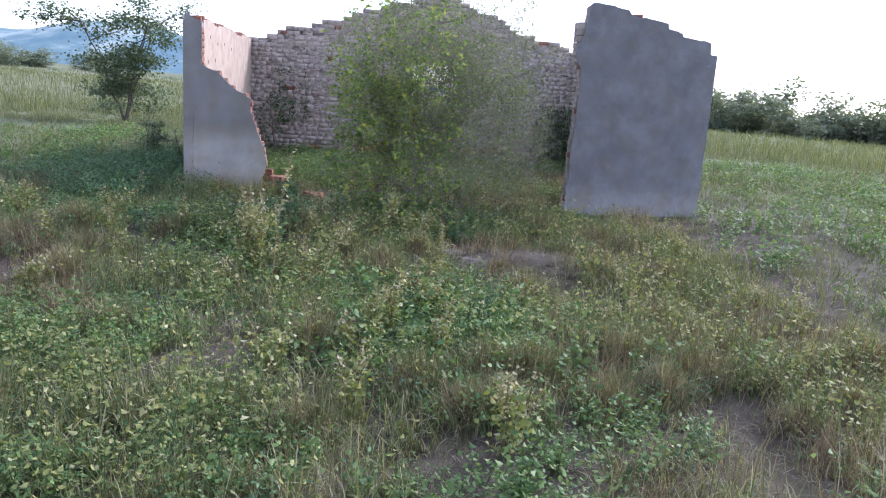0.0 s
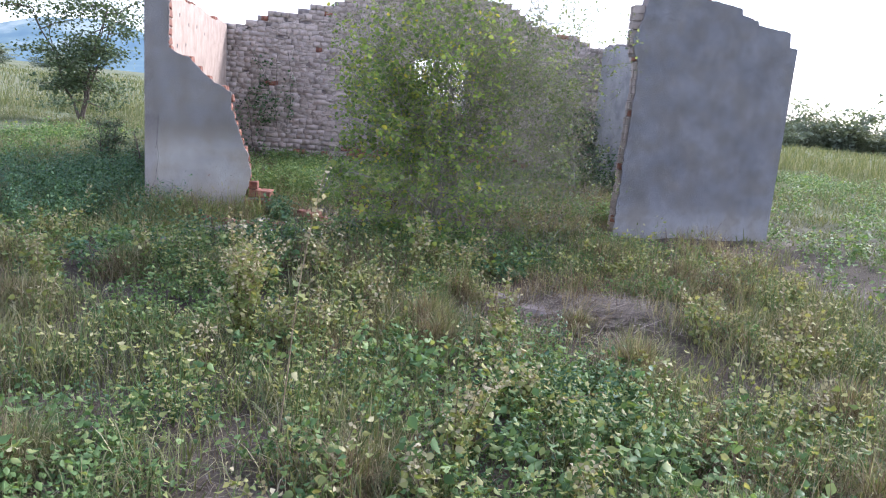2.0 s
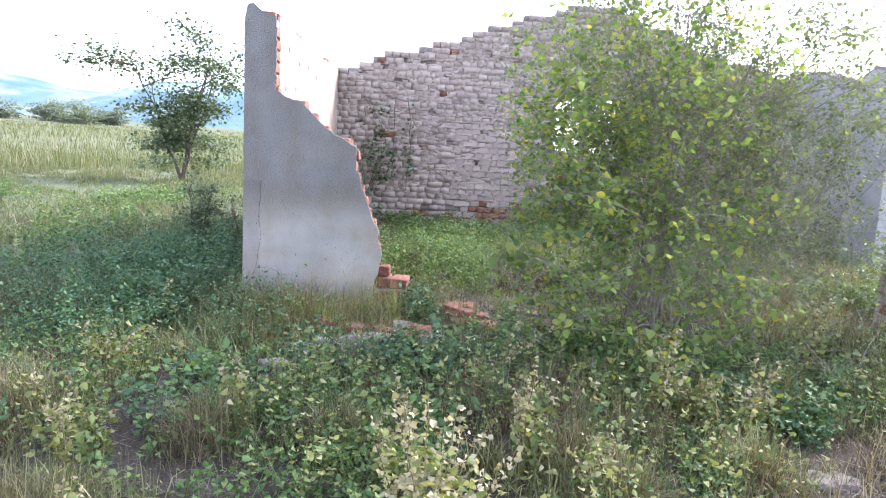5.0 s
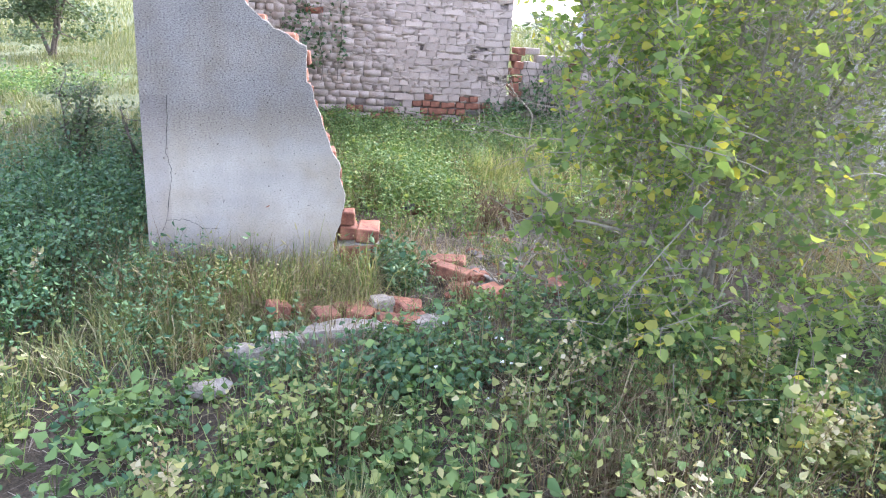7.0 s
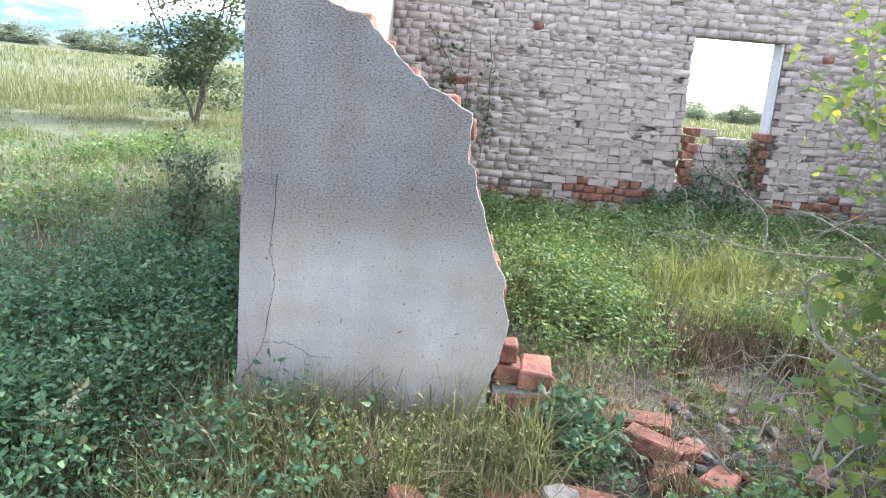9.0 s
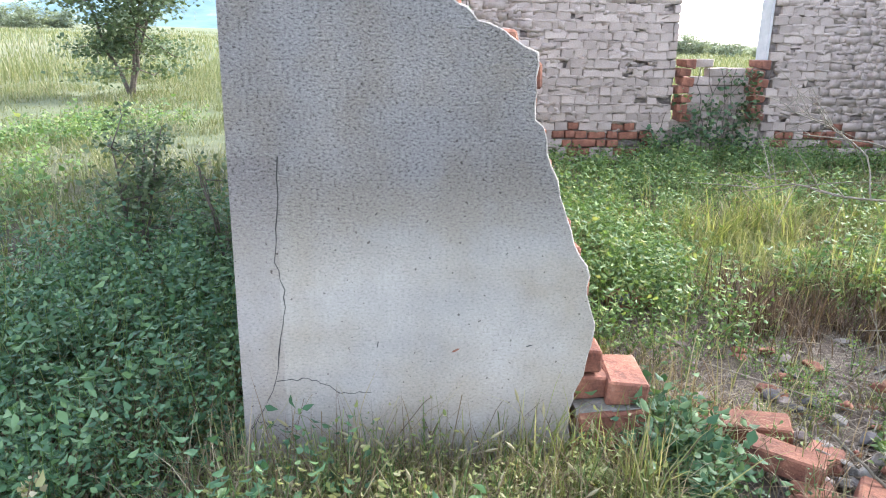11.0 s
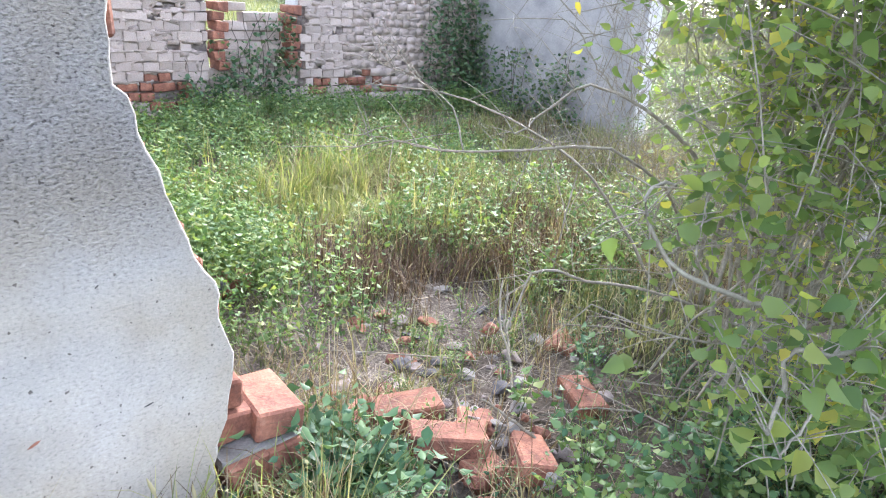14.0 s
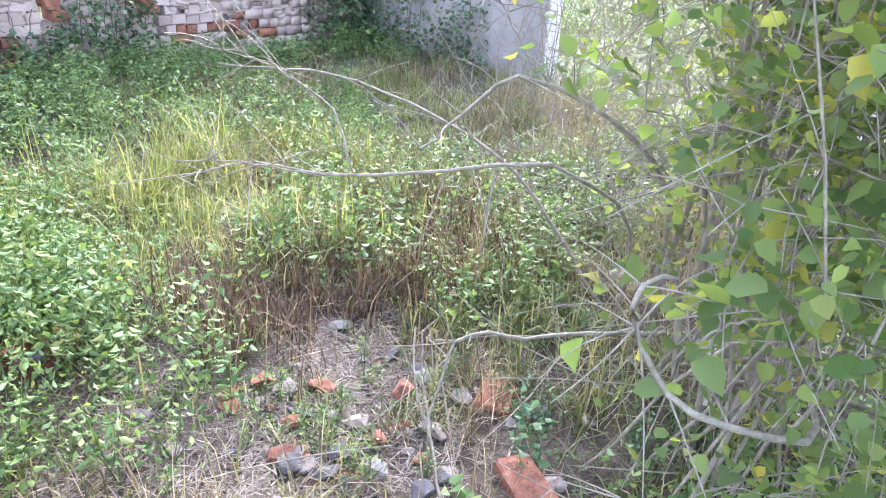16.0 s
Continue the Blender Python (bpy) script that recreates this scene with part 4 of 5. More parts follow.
# thin upright wands that fill the whole bush, with small leaves
for k in range(380):
    q = np.array([srng.uniform(1.95, 4.55), srng.uniform(-1.0, 0.55), 0.0])
    q[2] = float(gz(q[0], q[1])) + srng.uniform(0.0, 1.65) * (1.0 - 0.22 * abs(q[0] - 3.2))
    d = np.array([0.35 * (q[0] - 3.1), 0.35 * (q[1] + 0.35), 1.0]) + srng.normal(0, 0.38, 3)
    ln = srng.uniform(0.45, 1.05)
    if not keep_clear(q) or not keep_clear(q + d / np.linalg.norm(d) * ln):
        continue
    wand = add_twig(q, d, ln, 0.0028)
    clothe(wand, 0.045, 0.030, 0.025)
    for j in (1, 2, 3, 3, 4):
        clothe(add_twig(wand[j], d * 0.5 + srng.normal(0, 0.7, 3), srng.uniform(0.12, 0.34), 0.0016), 0.040, 0.030, 0.02)
for k in range(330):
    low = k % 3 > 0
    q = np.array([srng.uniform(3.2, 5.0), srng.uniform(0.3, 1.0), srng.uniform(-0.05, 1.1)]) if low else np.array([srng.uniform(2.7, 3.8), srng.uniform(-0.2, 0.5), srng.uniform(1.15, 1.9)])
    d = np.array([0.2, 0.0, 1.0]) + srng.normal(0, 0.45, 3)
    wand = add_twig(q, d, srng.uniform(0.35, 0.85), 0.0026)
    clothe(wand, 0.045, 0.030, 0.025)
    for j in (1, 2, 3, 4):
        clothe(add_twig(wand[j], d * 0.4 + srng.normal(0, 0.7, 3), srng.uniform(0.12, 0.34), 0.0016), 0.036, 0.030, 0.02)
put("branchwork", twigs.mesh("branchwork", BARK), shrub, kind="stuff")
leaf_at, leaf_size = np.array(leaf_at), np.array(leaf_size)
outer = (leaf_at[:, 0] < 3.0) & (leaf_at[:, 2] < 1.6) | (leaf_at[:, 1] < -0.95) & (leaf_at[:, 0] < 3.4)
v, f = leaves(leaf_at[outer] - np.array(S0), leaf_size[outer], 0.55, True)
put("crown", fast_mesh("crown", v, f, SHRUBLEAF), shrub, label="yellow-green heart-shaped leaves")
# the remaining leaves are smaller and a duller grey-green
v, f = leaves(leaf_at[~outer] - np.array(S0), 0.82 * leaf_size[~outer], 0.45, False, 1.0, 0.36)
put("inner_crown", fast_mesh("inner_crown", v, f, GREYLEAF), shrub, label="small dull grey-green leaves")

# pale leafless stalks standing in the rubble
for pts in ([(2.45, 0.43, 0.12), (2.34, 0.33, 0.03), (2.25, 0.19, -0.06), (2.16, 0.09, -0.10), (2.09, -0.02, -0.14)], [(2.47, 0.42, 0.10), (2.38, 0.33, 0.0), (2.27, 0.21, -0.06), (2.2, 0.15, -0.12)], [(1.80, -0.10, 0.05), (1.88, -0.16, -0.02), (1.99, -0.24, -0.14)], [(3.30, 0.75, 0.40), (3.05, 0.62, 0.16), (2.98, 0.6, -0.1)]):
    line = bent(pts, 10, 0.003)
    v, f = tube(line, np.linspace(0.0035, 0.006, 10), 5)
    put("dry_stalk", fast_mesh("dry_stalk", v, f, BARK, True), label="thin pale leafless stalk lying over the rubble", category="stalk", group="dry stalks")


# ---- weeds and grass ----
def allowed(x, y):
    wall = (x > -0.02) & (x < 7.24) & (((y > -0.015) & (y < 0.235) & ((x < 1.05) | (x > 5.15))) | ((y > 5.15) & (y < 5.45)))
    wall |= (x > -0.02) & (x < 0.235) & (y > -0.02) & (y < 5.4)
    wall |= (x > 6.9) & (x < 7.16) & (y > 2.75) & (y < 5.4)
    return ~wall


def spots(n, x0, x1, y0, y1):
    x, y = rng.uniform(x0, x1, n), rng.uniform(y0, y1, n)
    k = allowed(x, y)
    return x[k], y[k]


def blob(x, y, cx, cy, rx, ry):
    return np.exp(-(((x - cx) / rx) ** 2 + ((y - cy) / ry) ** 2))


def bare(x, y):
    """Where the soil or rubble shows through."""
    b = blob(x, y, 4.0, -2.75, 0.85, 0.45) + blob(x, y, 0.3, -2.6, 0.5, 0.25) + blob(x, y, 2.25, 1.5, 0.35, 0.7) + blob(x, y, 1.9, 0.0, 0.38, 0.33) + 0.95 * blob(x, y, 2.05, 0.70, 0.9, 0.42)
    b = b + 1.1 * blob(x, y, 0.9, -0.75, 0.6, 0.2) + 0.7 * blob(x, y, 1.8, -5.6, 0.8, 0.35) + 0.5 * blob(x, y, 0.9, -4.9, 0.5, 0.4) + 0.6 * blob(x, y, 0.1, -1.9, 0.5, 0.4) + 0.5 * blob(x, y, 2.7, -0.6, 0.5, 0.4)
    return 0.94 * np.clip(b + 2.2 * np.clip(vnoise(x, y, 0.7, 31) - 0.60, 0, 1) + 1.2 * np.clip(vnoise(x, y, 0.25, 33) - 0.66, 0, 1), 0, 1)


def pts3(x, y, lift=0.0):
    return np.stack([x, y, gz(x, y) + lift], 1)


def sward(name, n, area, hmin, hmax, width, material, label, seed, lo=0.35, lean=0.4, dens=None, clump=0.0, tuft=0.045):
    x, y = spots(n, *area)
    if clump:
        cx, cy = spots(int(n / clump), *area)
        pick = rng.integers(0, len(cx), n)
        a, r = rng.random(n) * 6.283, np.abs(rng.normal(0, tuft, n))
        x, y = cx[pick] + np.cos(a) * r, cy[pick] + np.sin(a) * r
    nz = vnoise(x, y, 0.9, seed) * 0.6 + vnoise(x, y, 0.31, seed + 1) * 0.4
    p = smooth01((nz - lo) / 0.22) * (1 - bare(x, y)) if dens is None else dens(x, y, nz)
    k = (rng.random(len(x)) < p) & allowed(x, y)
    x, y, nz = x[k], y[k], nz[k]
    h = (hmin + (hmax - hmin) * smooth01((nz - 0.33) / 0.36)) * rng.uniform(0.5, 1.15, len(x))
    v, f = blades(pts3(x, y, -0.01), h, width * rng.uniform(0.6, 1.4, len(x)), lean)
    return put(name, fast_mesh(name, v, f, material), label=label, category="grass", kind="stuff")


NEAR = (-2.2, 6.2, -7.3, 2.6)
sward("green_grass", 150000, NEAR, 0.03, 0.26, 0.0042, GRASS, "uneven green and yellowing grass on the path", 41, 0.34, 0.6, clump=14, tuft=0.06)
sward("dry_grass", 140000, NEAR, 0.04, 0.36, 0.0026, DRYGRASS, "patches of dry brown grass", 51, 0.40, 0.6, clump=26, tuft=0.06,
      dens=lambda x, y, nz: smooth01((nz - 0.40) / 0.22) * (1 - bare(x, y)) * (1 - np.clip(1.6 * blob(x, y, 0.45, -0.35, 0.75, 0.4), 0, 1)))
sward("inside_grass", 42000, (0.4, 6.8, 0.3, 5.1), 0.04, 0.20, 0.0042, BRIGHTGRASS, "green grass on the floor of the ruin", 61, 0.34, 0.6, clump=12)
sward("inside_dry_grass", 20000, (0.4, 6.8, 1.8, 5.1), 0.05, 0.26, 0.0032, DRYGRASS, "patches of dry grass on the floor of the ruin", 65, 0.42, 0.6, clump=18, tuft=0.07)
sward("tussock_grass", 21000, (-0.15, 1.2, -0.95, -0.02), 0.22, 0.48, 0.0036, BRIGHTGRASS, "thick grass tussock at the wall's foot", 71, lean=0.9, clump=40,
      dens=lambda x, y, nz: np.clip(1.9 * blob(x, y, 0.45, -0.30, 0.6, 0.26), 0, 1))
sward("tussock_dry_grass", 5500, (-0.15, 1.2, -0.95, -0.02), 0.22, 0.46, 0.0026, DRYGRASS, "dry straw in the tussock at the wall's foot", 72, lean=0.9, clump=30,
      dens=lambda x, y, nz: np.clip(1.6 * blob(x, y, 0.50, -0.30, 0.55, 0.26), 0, 1))
sward("doorway_grass", 5600, (1.3, 3.3, 0.2, 1.3), 0.04, 0.15, 0.0034, GRASS, "thin short grass between rubble in the doorway", 87, lean=0.8, clump=26, tuft=0.05,
      dens=lambda x, y, nz: 0.75 * smooth01((nz - 0.3) / 0.2))
sward("brown_tall_grass", 27000, (2.0, 4.8, 0.5, 2.2), 0.20, 0.38, 0.0032, BROWNSTEM, "brown dead stems, darkened for shade, under the arching grass inside the ruin", 81, lean=0.45, clump=35,
      dens=lambda x, y, nz: np.clip(1.8 * blob(x, y, 3.2, 1.12, 0.85, 0.30), 0, 1))
sward("green_tall_grass", 30000, (1.9, 6.0, 0.9, 3.8), 0.22, 0.50, 0.0040, BRIGHTGRASS, "tall arching yellow-green grass inside the ruin", 91, lean=0.75, clump=35,
      dens=lambda x, y, nz: np.clip(1.7 * blob(x, y, 3.3, 1.98, 1.05, 0.55), 0, 1))
for a, nme in (((-16, -2.2, -9, 26), "left"), ((6.2, 26, -9, 26), "right"), ((-2.2, 6.2, 5.5, 26), "back")):
    size = (a[1] - a[0]) * (a[3] - a[2])
    sward("meadow_grass", int(size * 260), a, 0.05, 0.26, 0.009, MEADOW, "tall uneven meadow grass round the ruin", 101, 0.12, 0.75, clump=10, tuft=0.22, dens=lambda x, y, nz: smooth01((nz - 0.1) / 0.25))
sward("meadow_grass", 2600, (-2.3, -0.03, 2.5, 5.6), 0.08, 0.36, 0.007, MEADOW, "rough grass beside the outer wall", 104, 0.1, 0.45, clump=8, tuft=0.15, dens=lambda x, y, nz: smooth01((nz - 0.1) / 0.25))
sward("meadow_grass", 9000, (-2.2, 6.2, -11, -7.3), 0.08, 0.25, 0.008, MEADOW, "short grass on the path", 103, 0.3, 0.4)


def tussock(x, y, r):
    """A round dense tussock, tallest in the middle: dry and green blades mixed."""
    ob = thing("grass_tussock", x, y, float(gz(x, y)), "round hummock of dry brown and green grass", "grass", "grass tussocks")
    for nm, material, per, dx in (("dry_blade", DRYGRASS, int(1900 * r), 0.0), ("green_blade", GRASS, int(2300 * r), 0.07)):
        a, q = rng.random(per) * 6.283, np.abs(rng.normal(0, 0.5, per))
        px, py = x + dx + np.cos(a) * q * r, y + dx + np.sin(a) * q * r
        k = allowed(px, py)
        h = 1.05 * r * np.exp(-0.8 * q * q) * rng.uniform(0.5, 1.15, per)
        v, f = blades(pts3(px, py, -0.01)[k] - np.array(ob.location), h[k], 0.0030, 0.62)
        put(nm, fast_mesh(nm, v, f, material), ob, kind="stuff")


HUMPS = [(0.3, -2.25, 0.30), (4.4, -1.5, 0.36), (3.3, -1.75, 0.32), (-0.7, -2.0, 0.34), (5.2, -3.4, 0.36), (0.9, -2.2, 0.28), (2.45, -3.2, 0.32), (-0.2, -3.7, 0.32), (2.0, -2.4, 0.28), (3.6, -4.0, 0.36), (4.6, -4.6, 0.36), (0.5, -5.0, 0.28), (-0.5, -5.2, 0.34), (3.9, -5.6, 0.34), (2.9, -6.2, 0.24), (5.0, -2.0, 0.3), (-1.3, -3.2, 0.36), (2.7, -1.4, 0.26), (0.2, -6.2, 0.30), (5.6, -5.6, 0.36), (1.9, -1.9, 0.22)]
hump_rng = np.random.default_rng(88)
for _ in range(70):
    x, y = hump_rng.uniform(-1.9, 6.0), hump_rng.uniform(-7.0, -1.2)
    if bare(x, y) < 0.35 and abs(x - np.interp(y, (-9, -4, -2), (1.8, 0.9, 0.4))) > 0.45:
        HUMPS.append((x, y, hump_rng.uniform(0.16, 0.32)))
for x, y, r in HUMPS:
    tussock(x, y, r)
# far meadow in coarse tufts
n = 90000
ang, rad = rng.uniform(-0.35, math.pi + 0.25, n), 18 * (9.0 ** rng.random(n))
x, y = 2 + rad * np.cos(ang), 2 + rad * np.sin(ang)
v, f = blades(pts3(x, y, -0.02), rng.uniform(0.2, 0.55, n) * (0.6 + 0.8 * vnoise(x, y, 9, 77)), 0.010 + rad * 0.0006, 0.3)
put("far_meadow", fast_mesh("far_meadow", v, f, MEADOW), label="wide pale green meadow running to the trees", category="grass", kind="stuff")

# straw litter on the bare patches
n = 60000
x, y = spots(n, -1.0, 5.6, -7.0, 2.4)
k = rng.random(len(x)) < 0.18 + 0.55 * bare(x, y)
x, y = x[k], y[k]
mx, my = rng.normal(2.1, 0.5, 9000), rng.normal(0.65, 0.38, 9000)
k = allowed(mx, my)
x, y = np.concatenate([x, mx[k]]), np.concatenate([y, my[k]])
a, ln = rng.random(len(x)) * 6.283, rng.uniform(0.03, 0.16, len(x))
d = np.stack([np.cos(a), np.sin(a), rng.normal(0, 0.12, len(x))], 1) * ln[:, None]
s = np.stack([-np.sin(a), np.cos(a), 0 * a], 1) * 0.0018
p = pts3(x, y, 0.008)
v = np.stack([p - d / 2 - s, p - d / 2 + s, p + d / 2 + s * 0.6, p + d / 2 - s * 0.6], 1).reshape(-1, 3)
put("straw_litter", fast_mesh("straw_litter", v, np.arange(len(v)).reshape(-1, 4), LITTER), label="grey straw and dead stalks on bare soil", category="litter", kind="stuff")


def weed_patch(name, plants, material, label, leaf=0.04, tall=0.16, per=26, narrow=0.4, droop=0.25):
    """Low broad-leaved weeds: a few stems each, with leaves all the way up."""
    stems, at, sz = Heap(), [], []
    for x, y, s in plants:
        g = float(gz(x, y))
        for _ in range(3):
            top = np.array([x, y, g]) + np.array([rng.normal(0, 0.06), rng.normal(0, 0.06), tall * rng.uniform(0.7, 1.2)]) * s
            line = np.linspace((x, y, g - 0.01), top, 3)
            stems.add(*tube(line, (0.0022, 0.0018, 0.001), 3))
            for t in rng.uniform(0.2, 1.05, per // 3 + 4):
                at.append(line[0] + (top - line[0]) * t + rng.normal(0, 0.028 * s, 3) * (1, 1, 0.5))
                sz.append(leaf * s * rng.uniform(0.6, 1.3))
    ob = thing(name, 0, 0, 0, label, "weeds", kind="stuff")
    put("stems", stems.mesh("stems", WEED), ob, kind="stuff")
    at = np.array(at)
    at[:, 2] = np.maximum(at[:, 2], gz(at[:, 0], at[:, 1]) + 0.01)
    v, f = leaves(at, np.array(sz), droop, False, 0.9, narrow)
    put("leaves", fast_mesh("leaves", v, f, material), ob, kind="stuff")
    return ob


def scatter(n, area, seed, lo, smin=0.7, smax=1.3):
    x, y = spots(n, *area)
    k = (vnoise(x, y, 0.8, seed) * 0.65 + vnoise(x, y, 0.28, seed + 1) * 0.35 > lo) & (bare(x, y) < 0.5)
    return [(a, b, s) for a, b, s in zip(x[k], y[k], rng.uniform(smin, smax, k.sum()))]


def around(cx, cy, rx, ry, n, smin=0.8, smax=1.3):
    x, y = rng.normal(cx, rx, n), rng.normal(cy, ry, n)
    k = allowed(x, y)
    return [(a, b, s) for a, b, s in zip(x[k], y[k], rng.uniform(smin, smax, k.sum()))]


weed_patch("broadleaf_weeds", scatter(3600, (-1.8, 5.6, -7.2, -0.6), 111, 0.56) + around(2.3, -5.2, 0.9, 0.45, 90), WEED, "low green broad-leaved weeds among the grass", 0.030, 0.15, 24, 0.3)
weed_patch("large_leaf_weeds", around(2.7, -5.3, 0.45, 0.25, 34, 0.8, 1.5) + around(3.6, -5.6, 0.5, 0.3, 34, 0.8, 1.4) + around(2.9, -4.3, 0.35, 0.25, 26, 0.8, 1.4) + around(2.0, -3.9, 0.4, 0.3, 26, 0.8, 1.3) + around(0.2, -5.0, 0.4, 0.3, 22) + around(0.55, -2.3, 0.5, 0.3, 26) + around(1.0, -1.9, 0.35, 0.2, 24) + around(0.3, -1.55, 0.3, 0.2, 22),
           WEED, "taller weeds with large soft green leaves", 0.041, 0.19, 22, 0.33)
weed_patch("dark_weeds", around(1.25, -1.12, 0.28, 0.12, 46) + around(1.36, 0.0, 0.06, 0.09, 22, 0.9, 1.3) + around(1.40, -0.25, 0.06, 0.06, 9) + around(3.1, -4.4, 0.2, 0.15, 24) + around(3.2, -1.8, 0.22, 0.18, 30) + around(2.3, -0.85, 0.3, 0.3, 22)
           + around(0.2, -1.6, 0.5, 0.35, 26), DARKWEED, "dark green leafy weeds beside the rubble", 0.034, 0.18, 30, 0.32)
weed_patch("side_weeds", around(-0.75, 0.9, 0.45, 0.9, 420, 0.9, 1.8) + around(-1.6, 0.0, 0.8, 0.9, 170, 0.9, 1.5), DARKWEED, "dense dark ferny weeds along the outer wall", 0.022, 0.25, 72, 0.26)
weed_patch("tussock_weeds", around(0.42, -0.38, 0.30, 0.15, 90, 0.8, 1.3), YELLOWLEAF, "fine pale leaves mixed into the tussock", 0.017, 0.24, 40, 0.22)
weed_patch("fern_weeds", around(1.70, 1.9, 0.30, 0.55, 240, 1.0, 1.7) + scatter(2000, (0.4, 6.6, 0.4, 5.0), 121, 0.47, 0.7, 1.8) + around(2.15, 0.62, 0.5, 0.3, 44, 0.4, 0.8), WEED, "bright green feathery weeds inside the ruin", 0.023, 0.19, 46, 0.25)
weed_patch("leafy_weeds", around(2.35, -0.75, 0.35, 0.35, 30, 0.8, 1.2) + around(2.9, -1.4, 0.5, 0.35, 60, 0.8, 1.4) + around(1.75, -1.35, 0.5, 0.4, 50) + around(1.9, -0.5, 0.25, 0.15, 8, 0.6, 1.0), WEED, "leafy green weeds at the shrub's foot", 0.038, 0.19, 24, 0.38)
weed_patch("meadow_weeds", scatter(3600, (6.2, 15.0, -7.0, 9.0), 151, 0.50, 0.7, 1.8) + scatter(2600, (-9.0, -2.0, -5.0, 9.0), 153, 0.48, 0.7, 1.9), WEED, "scattered leafy weeds in the meadow", 0.034, 0.18, 14, 0.34)
weed_patch("wall_weeds", [(x, 5.10 - abs(d), s) for x, d, s in zip(rng.uniform(0.4, 6.8, 300), rng.normal(0, 0.5, 300), rng.uniform(0.6, 1.5, 300))], WEED, "leafy weeds along the foot of the back wall", 0.032, 0.17, 30, 0.32)
weed_patch("stalky_weeds", scatter(2700, (-1.8, 5.8, -7.2, -1.4), 131, 0.52, 0.6, 1.8), YELLOWLEAF, "wispy pale yellow-green weeds among the grass", 0.021, 0.24, 20, 0.30)
weed_patch("grey_weeds", scatter(1500, (-1.8, 5.8, -7.2, -1.0), 141, 0.50, 0.6, 1.3) + scatter(300, (1.2, 3.2, -1.2, 1.4), 143, 0.3, 0.5, 0.9), DARKWEED, "small dull green weeds among the grass", 0.022, 0.15, 24, 0.28)
x, y = rng.normal(1.5, 0.25, 16), rng.normal(-1.2, 0.18, 16)
hp = Heap()
for a, b in zip(x, y):
    hp.add(*leaves(np.tile(np.array([[a, b, float(gz(a, b)) + rng.uniform(0.14, 0.24)]]), (5, 1)), 0.011, 0.0, False))
put("white_flowers", hp.mesh("white_flowers", FLOWER), label="tiny white weed flowers above dark leaves", category="flowers", kind="stuff")


# ---- tall yellowing weeds with seed stalks ----
def tall_weed(x, y, height, spread, stalks, label, lean=(0, 0), leafy=1.0, group="tall weeds"):
    g = float(gz(x, y))
    ob = thing("tall_weed", x, y, g, label, "weed", group)
    hp, lv, sd = Heap(), [], []
    for _ in range(stalks):
        tip = np.array([rng.normal(lean[0], spread), rng.normal(lean[1], spread), height * rng.uniform(0.55, 1.0)])
        line = bent([(0, 0, -0.02), tip * (0.45, 0.45, 0.6), tip], 9, 0.004)
        hp.add(*tube(line, np.linspace(0.0035, 0.0012, 9), 4))
        for t in rng.uniform(0.15, 0.8, int(24 * leafy)):
            lv.append(line[int(t * 8)] + rng.normal(0, 0.03, 3))
        for t in rng.uniform(0.5, 1.0, int(48 * height)):
            i = min(int(t * 8), 7)
            sd.append(line[i] + (line[i + 1] - line[i]) * rng.random() + rng.normal(0, 0.012, 3))
    put("stalk", hp.mesh("stalk", DRYGRASS), ob, kind="stuff")
    v, f = leaves(np.array(lv), rng.uniform(0.02, 0.045, len(lv)), 0.4, True, 1.0)
    put("foliage", fast_mesh("foliage", v, f, YELLOWLEAF), ob, kind="stuff")
    v, f = leaves(np.array(sd), rng.uniform(0.011, 0.027, len(sd)), 0.2, False, 1.2, 0.5)
    put("seed_husk", fast_mesh("seed_husk", v, f, SEED), ob, label="small pale papery seed heads", kind="stuff")
    return ob


Y = "yellowing weed with pale papery seed stalks"
tall_weed(1.24, -2.40, 0.60, 0.03, 2, "slender stalk with pale blossoms beside the path", (0.03, 0.0), 0.5)
tall_weed(1.74, -2.55, 0.66, 0.04, 3, "slender stalk with pale blossoms beside the path", (0.03, 0.0), 0.6)
tall_weed(2.75, -4.55, 0.42, 0.14, 9, "low pale-leaved weed with silvery leaves", (0, 0), 1.6)
tall_weed(1.30, -3.55, 0.85, 0.15, 22, "bushy yellow-green weed with pale seed stalks", (0, 0), 2.2)
tall_weed(0.45, -2.1, 0.45, 0.14, 6, "bushy yellow-green weed with pale seed stalks")
tall_weed(1.55, -4.95, 1.38, 0.03, 1, "single tall arching stalk with pale seed heads", (0.2, 0.05), 0.5)
tall_weed(1.7, -1.5, 0.6, 0.12, 3, Y, (0.3, 0.1), 0.4)
tall_weed(2.55, -2.0, 0.62, 0.12, 7, Y)
tall_weed(2.95, -2.1, 0.55, 0.12, 7, Y)
tall_weed(4.55, -4.1, 0.72, 0.16, 8, Y)
tall_weed(1.65, -5.6, 0.34, 0.18, 9, "low pale-leaved weed with silvery leaves", (0, 0), 1.6)
tall_weed(1.75, -3.6, 0.45, 0.1, 4, Y)
tall_weed(2.1, -2.8, 0.4, 0.12, 5, Y)
tall_weed(1.15, -3.9, 0.42, 0.1, 4, "thin reddish weed stalk with few leaves", (0, 0), 0.3)
tall_weed(5.3, -2.2, 0.5, 0.14, 6, Y)
tall_weed(3.7, -1.4, 0.7, 0.1, 5, Y)
tall_weed(0.1, -3.2, 0.35, 0.12, 5, Y)
tall_weed(1.85, -3.9, 0.80, 0.06, 3, "single tall arching stalk with pale seed heads", (0.3, 0.0), 0.5)
tall_weed(-0.45, -0.5, 0.5, 0.08, 3, Y, (0, 0), 0.4)
